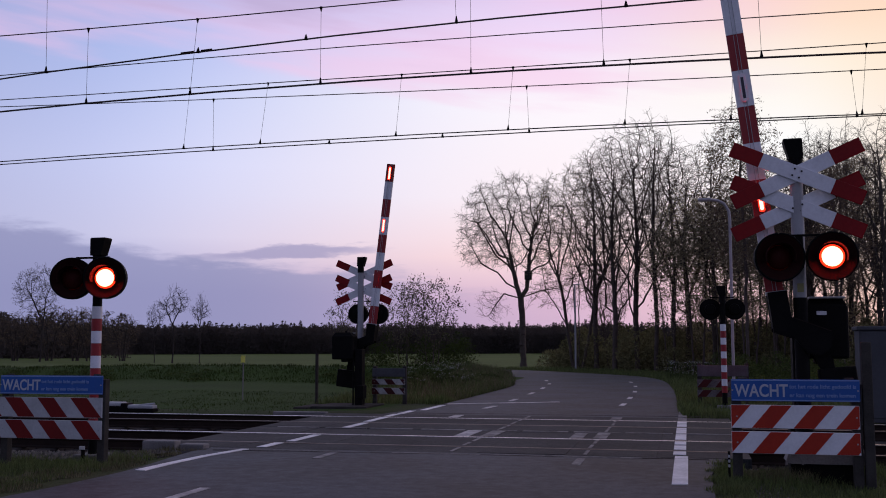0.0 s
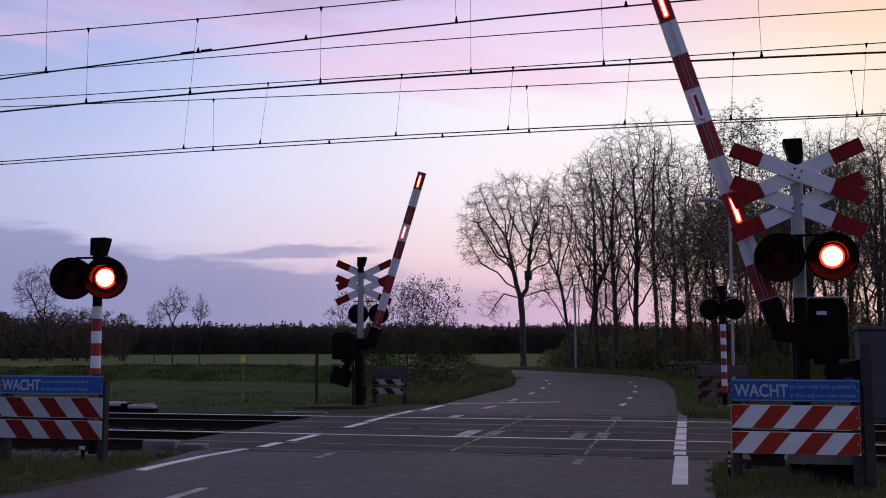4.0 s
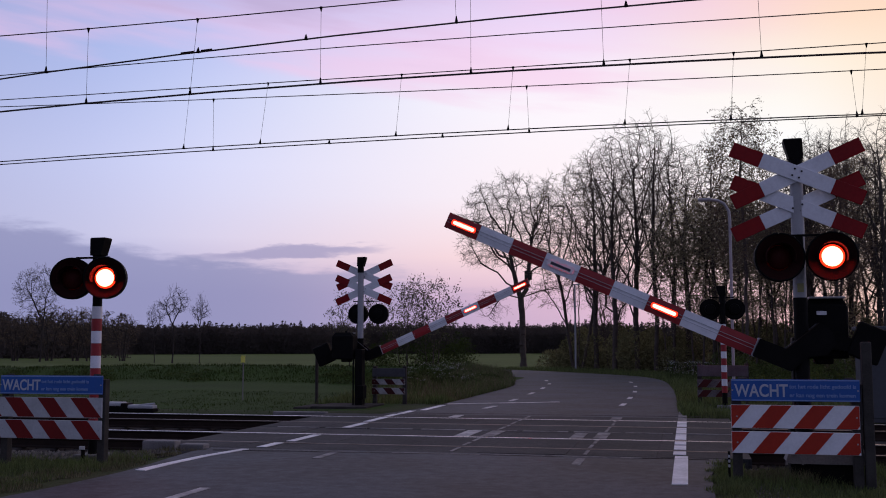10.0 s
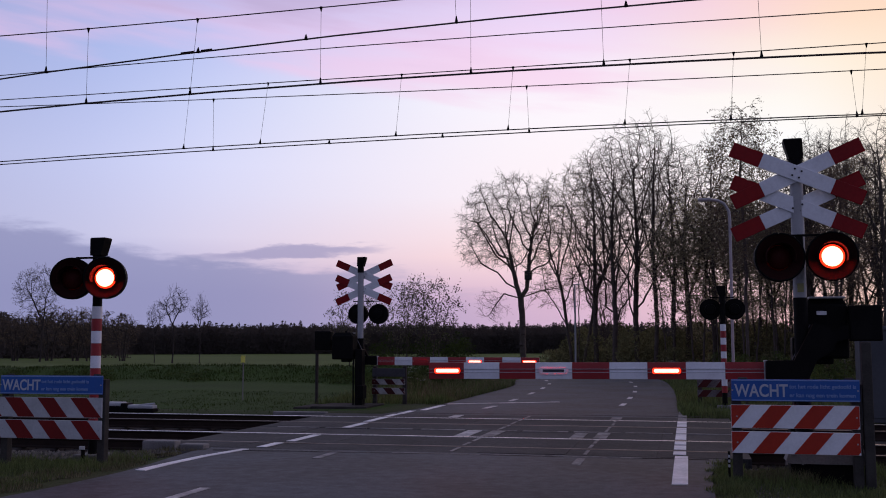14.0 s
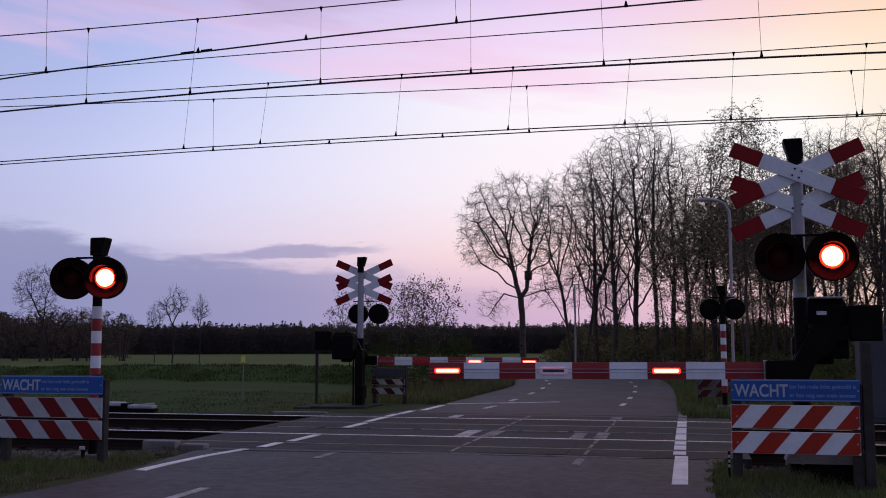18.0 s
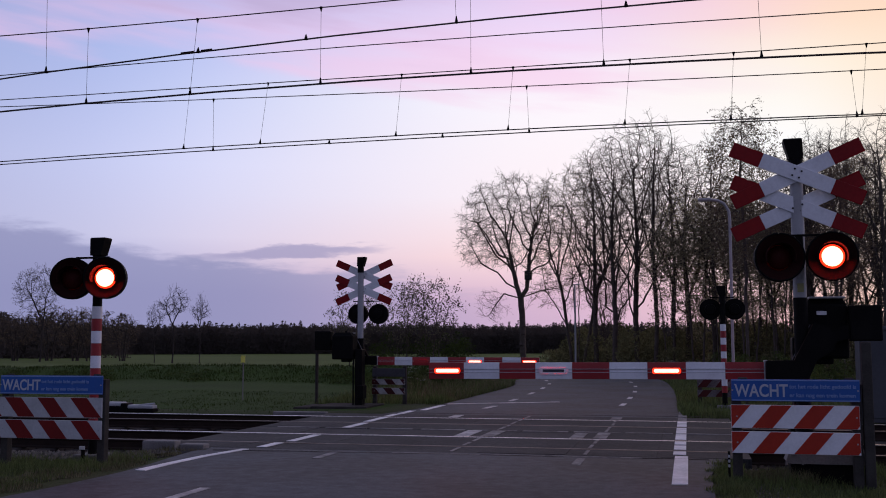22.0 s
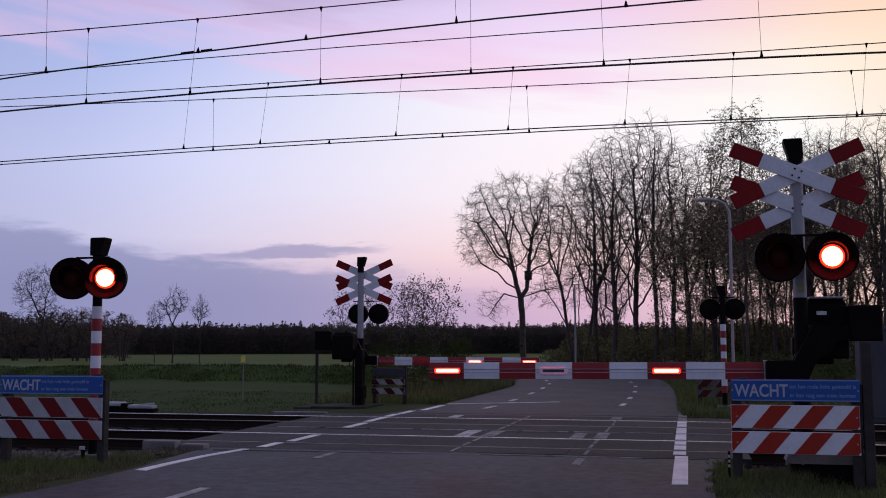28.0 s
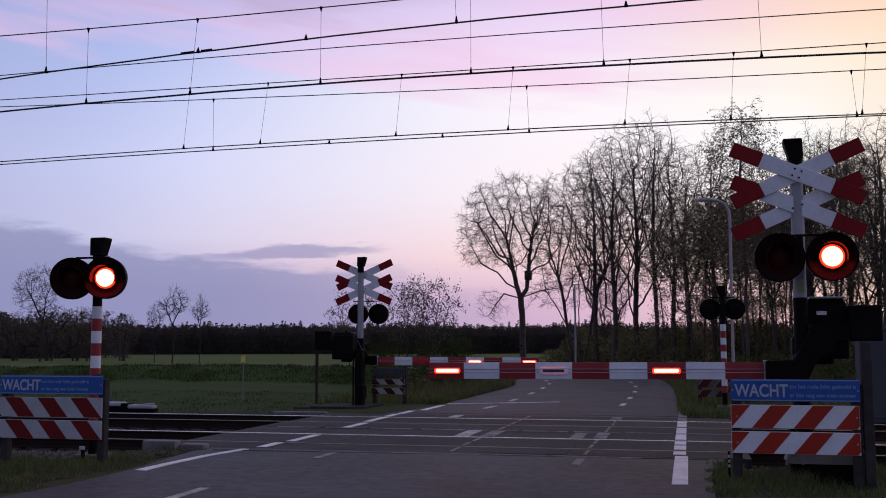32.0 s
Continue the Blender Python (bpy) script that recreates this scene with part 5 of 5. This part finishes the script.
for src, x, y, rz, k in (
        (tall, -5.6, 65, 130, 1.0), (tall, -2.95, 62, 250, 1.08), (tall, 0.0, 63, 20, 0.98),
        (slim, -0.75, 61.5, 200, 0.92), (slim, 1.4, 58, 300, 0.88),
        (multi, 5.0, 55, 330, 0.88), (tall, 6.0, 54, 90, 0.86), (multi, 7.8, 56, 200, 0.92),
        (slim, 8.9, 50, 150, 0.82), (slim, 7.0, 52, 210, 0.8), (multi, 10.2, 53, 90, 0.88), (tall, 12.5, 54, 90, 0.9),
        (birch, 6.3, 45, 140, 0.76), (birch, 10.6, 44, 250, 0.76),
        (multi, -4.9, 67, 300, 0.55), (leafy, 5.6, 60, 80, 0.95), (slim, 6.6, 58, 30, 0.9), (multi, 9.2, 55, 260, 0.86), (tall, 9.9, 58, 320, 0.9), (slim, 8.4, 57, 75, 0.9),
        (leafy, -0.9, 59, 100, 0.8), (leafy, 3.9, 58, 250, 0.95), (leafy, 1.7, 57, 200, 0.94), (leafy, 3.1, 55, 300, 0.94), (leafy, 4.4, 54, 40, 0.86), (leafy, 2.3, 60, 150, 1.0)):
    c = copy_thing(src, pose(x, y, 0, 0, 0, rz))
    c.scale = (k, k, k)
solid("nest_box", Shape().box(-0.25, 0.25, -0.17, 0.17, -0.33, 0.33, 0.02), POSTWOOD, "dark wooden nest box fixed to the bare tree", "nest box", at=pose(-11.1, 72.75, 6.5))

# field trees far off, and a bush with young leaves behind the far signal
far_tree = tree("field_tree", 67, pose(-45.78, 85, 0), "small bare tree standing in the meadow", group="field trees", bark=FAR_BARK,
                stems=[[(0, 0, 0), (0.1, 0, 2.2), (0.0, 0, 3.6)], [(0, 0, 3.4), (-0.7, 0, 4.8)], [(0, 0, 3.5), (0.6, 0.2, 4.9)]],
                crown=[(-0.5, 0, 5.0, 1.1, 1.1, 1.0, 1.0), (0.6, 0, 5.3, 0.9, 1.0, 1.0, 0.8), (0.1, 0, 6.1, 0.6, 0.7, 0.9, 0.4)], count=420, step=0.26, reach=1.6, eat=0.36, twig=0.017, power=2.6, shoot=0.55, shoots=2, rise=0.05)
for x, y, rz, k in ((-43.6, 86, 80, 0.9), (-48.7, 87, 200, 0.79)):
    c = copy_thing(far_tree, pose(x, y, 0, 0, 0, rz))
    c.scale = (k * 0.72, k * 0.72, k)
old_tree = tree("field_tree", 68, pose(-63.0, 90, 0), "tall bare tree with young leaves beside the copse", leaves=2, leaf=0.06, scatter=0.05, leaf_mat=PALE_LEAF, group="field trees", bark=FAR_BARK,
                stems=[[(0, 0, 0), (0.2, 0, 3.4), (0.4, 0, 6.0)], [(0.2, 0, 3.6), (-1.2, 0, 6.4)]],
                crown=[(-0.6, 0, 7.0, 2.4, 2.0, 2.6, 1.0)], count=700, step=0.3, reach=2.0, eat=0.42, twig=0.014, power=2.6, shoot=0.6, shoots=1, rise=0.05)
twiggy = tree("field_tree", 83, pose(-60.6, 95, 0), "bushy tree of fine brown twigs beside the copse", leaves=2, leaf=0.06, scatter=0.05, leaf_mat=BIRCH_LEAF, group="field trees", bark=FAR_BARK,
              stems=fan(4, 0.3, 1.0, 3.6, 1.4, 12), crown=[(0, 0, 3.4, 2.3, 2.0, 2.2, 1.0)], count=600, step=0.32, reach=1.8, eat=0.42, twig=0.016, shoot=0.5, shoots=1, rise=0.05)
for x, y, rz, k in ((-57.4, 96, 100, 0.88), (-63.6, 97, 210, 1.02), (-67.5, 98, 30, 1.1), (-71.0, 97, 160, 0.95)):
    c = copy_thing(twiggy, pose(x, y, 0, 0, 0, rz))
    c.scale = (k, k, k)
shrub = tree("leafy_shrub", 76, pose(-11.25, 44.5, 0), "rounded shrub with pale young leaves", leaves=3, leaf=0.055, leaf_mat=PALE_LEAF, scatter=0.1, group="shrubs behind the crossing",
             stems=fan(5, 0.2, 0.6, 3.2, 1.1, 4), crown=[(0, 0, 3.0, 1.5, 1.3, 1.7, 1.0)], count=300, step=0.24, reach=1.4, eat=0.4, twig=0.007, shoot=0.35, shoots=1, rise=0.1)
for x, y, rz, k in ((-12.4, 45, 100, 0.97), (-15.3, 46, 220, 0.9)):
    c = copy_thing(shrub, pose(x, y, 0, 0, 0, rz))
    c.scale = (k, k, k)


# undergrowth, hedges and the far wood: clumps of small leaves
def clumps(name, places, mat, label, category, leaf, per, seed, kind="stuff"):
    """Ragged clumps: (x, y, z, radius across, height)."""
    rng = np.random.default_rng(seed)
    vs = []
    for x, y, z, r, h in places:
        n = per
        a, t = rng.uniform(0, 2 * math.pi, n), rng.random(n)
        k = np.sqrt(rng.random(n)) * r * (1.05 - t ** 1.6) ** 0.6
        c = np.stack([x + k * np.cos(a), y + k * np.sin(a), z + t * h], axis=1)
        u, q = rng.normal(0, 1, c.shape), rng.normal(0, 1, c.shape)
        u *= leaf / np.linalg.norm(u, axis=1, keepdims=True) * rng.uniform(0.5, 1.4, (n, 1))
        q *= leaf * 0.7 / np.linalg.norm(q, axis=1, keepdims=True)
        vs.append(np.stack([c - u, c + q, c + u * 0.9], axis=1).reshape(-1, 3))
    v = np.concatenate(vs)
    f = np.arange(len(v)).reshape(-1, 3)
    return tagged(new(name, raw_mesh(name, v.tolist(), f.tolist(), mat)), label, category, kind=kind)


rng = np.random.default_rng(9)
# thicket under the trees beside the road
places = []
for i in range(160):
    t = rng.random()
    x, y = -9 + 24 * t + rng.normal(0, 0.6), 72 - 24 * t + rng.normal(0, 2.5)
    if x > -10.5:
        places.append((x, max(y, 40), -0.1, rng.uniform(0.7, 1.5), rng.uniform(1.0, 3.1)))
clumps("thicket", places, BUSH, "dark thicket of shrubs under the trees", "thicket", 0.13, 460, 21)
# low bushes behind the far signal
places = [(rng.uniform(-14.4, -9.8), rng.uniform(44, 47), -0.1, rng.uniform(0.5, 0.9), rng.uniform(1.0, 2.2)) for i in range(26)]
clumps("bushes", places, HERB, "dark green bushes behind the far signal", "bushes", 0.07, 420, 27)
# taller leafy mass behind
places = [(rng.uniform(-0.5, 6.4), rng.uniform(62, 66), 0, rng.uniform(1.0, 1.9), rng.uniform(4.0, 8.5)) for i in range(30)]
places += [(rng.uniform(7.5, 13), rng.uniform(60, 64), 0, rng.uniform(0.9, 1.6), rng.uniform(3.0, 6.0)) for i in range(22)]
places += [(rng.uniform(6.5, 18), rng.uniform(54, 60), 0, rng.uniform(1.0, 1.8), rng.uniform(1.8, 4.6)) for i in range(44)]
clumps("thicket", places, BUD, "dim olive leafy mass deeper in the wood", "thicket", 0.1, 460, 22)
# the far wood along the horizon: a closed bumpy mass with a ragged edge of small crowns
def ridge(a0, a1, n, d, deep, tall_of):
    """A long mound in an arc round the crossing."""
    v, f = [], []
    prof = ((0, 0.0), (0.0, 0.72), (0.25, 0.95), (0.6, 1.0), (1.0, 0.9), (1.0, 0.0))
    m = len(prof)
    for i in range(n + 1):
        a = radians(a0 + (a1 - a0) * i / n)
        k = 2.2 * noise.noise(Vector((a * 60, 3.0, 0)))
        for p, q in prof:
            r = d + deep * p + k * (q > 0)
            v.append((r * math.sin(a), r * math.cos(a), -0.4 + tall_of(a) * q))
    for i in range(n):
        f += [(i * m + j, i * m + j + 1, (i + 1) * m + j + 1, (i + 1) * m + j) for j in range(m - 1)]
    return v, f


def wood_top(a):
    return 5.6 + 0.55 * noise.noise(Vector((a * 14, 0, 0))) + 0.35 * noise.noise(Vector((a * 70, 1.0, 0)))


v, f = ridge(-64, 32, 900, 203, 26, wood_top)
tagged(new("far_wood", raw_mesh("far_wood", v, f, WOODS)), "dark closed mass of the distant wood", "wood", kind="stuff")
places = []
for i in range(2600):
    a = radians(rng.uniform(-62, 30))
    d = rng.uniform(198, 214)
    pointed = rng.random() < 0.22
    top = wood_top(a) + (rng.uniform(0.3, 1.1) if pointed else rng.uniform(-0.3, 0.45))
    places.append((d * math.sin(a), d * math.cos(a), -0.3, rng.uniform(0.45, 0.8) if pointed else rng.uniform(1.3, 2.3), top))
clumps("far_wood", places, WOODS, "ragged crowns along the edge of the distant wood", "wood", 0.28, 170, 23)
# nearer dark copse to the west of the meadow
places = []
for i in range(140):
    x = -94 + 21 * rng.random()
    places.append((x, 118 + rng.normal(0, 4), -0.2, rng.uniform(1.2, 2.4), rng.uniform(3.5, 6.2)))
clumps("copse", places, WOODS, "dark copse at the edge of the meadow", "copse", 0.3, 160, 24)


# grass: tapered blades bent by the wind
def grass(name, count, place, tall_range, width, seed, mat, label, kind="stuff"):
    rng = np.random.default_rng(seed)
    p = np.array([place(rng) for _ in range(count)])
    hgt = rng.uniform(*tall_range, (count, 1)) * p[:, 3:4]
    p = p[:, :3]
    a = rng.uniform(0, 2 * math.pi, count)
    side = np.stack([np.cos(a), np.sin(a), np.zeros(count)], axis=1) * width
    lean = rng.normal(0, 0.3, (count, 3)) * hgt
    lean[:, 2] = 0
    up = np.concatenate([np.zeros((count, 2)), hgt], axis=1)
    v = np.stack([p - side, p + side, p + up * 0.6 + lean * 0.4 + side * 0.6, p + up * 0.6 + lean * 0.4 - side * 0.6, p + up + lean], axis=1).reshape(-1, 3)
    base = 5 * np.arange(count)[:, None]
    f = np.concatenate([base + np.array([[0, 1, 2, 3]])], axis=0).tolist() + (base + np.array([[3, 2, 4]])).tolist()
    me = raw_mesh(name, v.tolist(), f, mat)
    return tagged(new(name, me), label, "grass", kind=kind)


def verge(x0, x1, y0, y1, patchy=0.0):
    def place(rng):
        while True:
            x, y = rng.uniform(x0, x1), rng.uniform(y0, y1)
            k = 0.75 + 0.9 * noise.noise(Vector((x * 0.9, y * 0.9, 1.0)))
            if k > patchy:
                return (x, y, ground_height(x, y) - 0.01, max(0.35, k))
    return place


grass("verge_grass", 22000, verge(-10.5, -6.7, 8.0, 12.15, 0.2), (0.04, 0.15), 0.004, 31, BLADE, "short dark verge grass beside the road")
grass("verge_grass", 22000, verge(0.28, 3.4, 8.0, 13.2, 0.15), (0.05, 0.18), 0.004, 32, BLADE, "short dark verge grass under the warning fence")
grass("verge_grass", 12000, verge(-26, -8, 21.6, 30, 0.0), (0.03, 0.08), 0.008, 33, MEADOW_BLADE, "rough grass beyond the tracks")
def bend_verge(edge, side, first, last, reach):
    """Along one edge of the bend, thickest beside the asphalt."""
    def place(rng):
        while True:
            i = int(rng.integers(first, last))
            p, q = edge[i], edge[i + 1]
            d = (q - p).normalized()
            u = p.lerp(q, rng.random()) + Vector((d.y, -d.x)) * side * (0.04 + reach * rng.random() ** 1.5)
            k = 0.8 + 0.8 * noise.noise(Vector((u.x * 0.7, u.y * 0.7, 2.0)))
            if k > 0.1:
                return (u.x, u.y, ground_height(u.x, u.y) - 0.01, max(0.3, k))
    return place


grass("verge_grass", 26000, bend_verge(LEFT_EDGE, -1, 9, 42, 3.4), (0.1, 0.34), 0.01, 34, BLADE, "tall rough grass along the bend")
grass("verge_grass", 8000, bend_verge(LEFT_EDGE, -1, 11, 34, 2.4), (0.12, 0.4), 0.009, 40, DRY_BLADE, "pale dry stalks among the grass along the bend")
grass("verge_grass", 26000, bend_verge(RIGHT_EDGE, 1, 0, 56, 4.5), (0.08, 0.26), 0.011, 36, BLADE, "tall rough grass beside the road")
grass("verge_grass", 14000, verge(-34, -8.5, 38, 44, 0.0), (0.05, 0.17), 0.014, 35, MEADOW_BLADE, "tall rough grass on the bank")


def road_edge(x0, x1, y0, y1):
    """Loose tufts that thin out towards the asphalt at x1."""
    def place(rng):
        while True:
            x, y = rng.uniform(min(x0, x1), max(x0, x1)), rng.uniform(y0, y1)
            t = (x - x0) / (x1 - x0)
            k = 1.0 - t + 0.7 * noise.noise(Vector((x * 2.2, y * 2.2, 5.0)))
            if k > 0.45:
                return (x, y, -0.02, min(1.0, k))
    return place


grass("verge_grass", 5000, road_edge(0.6, 0.05, 8.0, 13.0), (0.04, 0.13), 0.004, 37, BLADE, "loose grass tufts at the asphalt edge")
grass("verge_grass", 5000, road_edge(-7.2, -6.4, 8.0, 13.2), (0.03, 0.1), 0.004, 38, DRY_BLADE, "dry trodden grass at the asphalt edge")


grass("verge_grass", 2600, verge(0.5, 1.3, 11.5, 12.4), (0.05, 0.2), 0.004, 39, DRY_BLADE, "dry yellowed grass behind the warning fence")


def umbels(name, count, spot, heights, seed, label):
    rng = np.random.default_rng(seed)
    stem, flower = [], Shape()
    for i in range(count):
        x, y = spot(rng)
        z, hh = ground_height(x, y), rng.uniform(*heights)
        top = np.array((x + rng.normal(0, 0.08), y + rng.normal(0, 0.08), z + hh))
        stem.append((np.array((x, y, z - 0.05)), top, 0.009, 0.006))
        for k in range(5):
            c = top + np.array((rng.normal(0, 0.09), rng.normal(0, 0.09), rng.uniform(0, 0.05)))
            stem.append((top - np.array((0, 0, 0.1)), c, 0.005, 0.004))
            r = rng.uniform(0.01, 0.022)
            flower.add([(c[0] + r * math.cos(6.283 * q / 6), c[1] + r * math.sin(6.283 * q / 6), c[2]) for q in range(6)] + [(c[0], c[1], c[2] + r * 0.5)], [(q, (q + 1) % 6, 6) for q in range(6)])
    t = thing(name, pose(0, 0, 0), label, "wild flowers", kind="stuff")
    part("stem", branch_mesh("stem", stem, lambda r: 3, HERB), None, t)
    part("blossom", flower, BLOSSOM, t, "white flower heads")


umbels("cow_parsley", 60, lambda rng: (rng.uniform(-8.9, -7.2), rng.uniform(29, 35)), (0.25, 0.6), 41, "white flowering cow parsley along the verge")
umbels("cow_parsley", 110, lambda rng: (rng.uniform(-0.9, 1.2), rng.uniform(43, 49)), (0.3, 0.8), 42, "white flowering cow parsley beside the road")
places = [(rng.uniform(-10.2, -7.6), rng.uniform(30, 40), 0.1, rng.uniform(0.3, 0.7), rng.uniform(0.2, 0.55)) for i in range(40)]
places += [(rng.uniform(-36, -9), 42 + rng.normal(0, 2.5), 0.0, rng.uniform(0.5, 1.2), rng.uniform(0.15, 0.5)) for i in range(160)]
places += [(rng.uniform(0.8, 7), rng.uniform(27, 48), -0.1, rng.uniform(0.3, 0.9), rng.uniform(0.4, 1.3)) for i in range(60)]
clumps("wild_herbs", places, HERB, "leafy wild herbs along the verges", "herbs", 0.07, 260, 25)


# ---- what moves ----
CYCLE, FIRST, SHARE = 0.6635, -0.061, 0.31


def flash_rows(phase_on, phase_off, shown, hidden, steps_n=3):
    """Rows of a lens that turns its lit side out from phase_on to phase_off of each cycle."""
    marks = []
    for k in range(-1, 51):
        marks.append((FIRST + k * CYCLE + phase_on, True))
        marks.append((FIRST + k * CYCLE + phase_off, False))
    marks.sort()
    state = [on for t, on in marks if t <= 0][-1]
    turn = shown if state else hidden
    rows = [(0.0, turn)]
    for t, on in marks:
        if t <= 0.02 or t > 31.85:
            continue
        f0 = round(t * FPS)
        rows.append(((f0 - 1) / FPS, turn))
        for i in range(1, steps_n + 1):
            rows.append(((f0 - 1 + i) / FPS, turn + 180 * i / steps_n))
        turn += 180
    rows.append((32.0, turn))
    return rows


BOOM = ((0, 83.3), (2.8, 83.3), (3.0, 82.6), (3.2, 80.6), (3.5, 77.4), (4.5, 68.7), (5.5, 59.9), (6, 55.8), (7, 47.8), (8, 39.7), (9, 31.6),
        (10, 23.7), (11, 15.9), (12, 8.5), (12.5, 4.8), (13, 1.5), (13.3, 0.1), (13.5, -0.2), (14, -0.2), (32, -0.2))


def motions():
    for arm in ARMS:
        base = arm.matrix_basis.copy()
        walk(arm, [(t, base @ pose(0, 0, 0, 0, a, 0)) for t, a in BOOM])
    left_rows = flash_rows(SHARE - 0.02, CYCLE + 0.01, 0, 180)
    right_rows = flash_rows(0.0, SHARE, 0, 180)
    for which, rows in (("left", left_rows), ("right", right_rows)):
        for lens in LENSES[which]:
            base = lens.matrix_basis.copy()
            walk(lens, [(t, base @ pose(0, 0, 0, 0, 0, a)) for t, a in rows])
    for store, rows in ((BLINK_MID, (left_rows, right_rows)), (BLINK_LOW, (right_rows, left_rows))):
        for i, (ob, side) in enumerate(store):
            base = ob.matrix_basis.copy()
            walk(ob, [(t, base @ pose(0, 0, 0, a, 0, 0)) for t, a in rows[i // 2]])


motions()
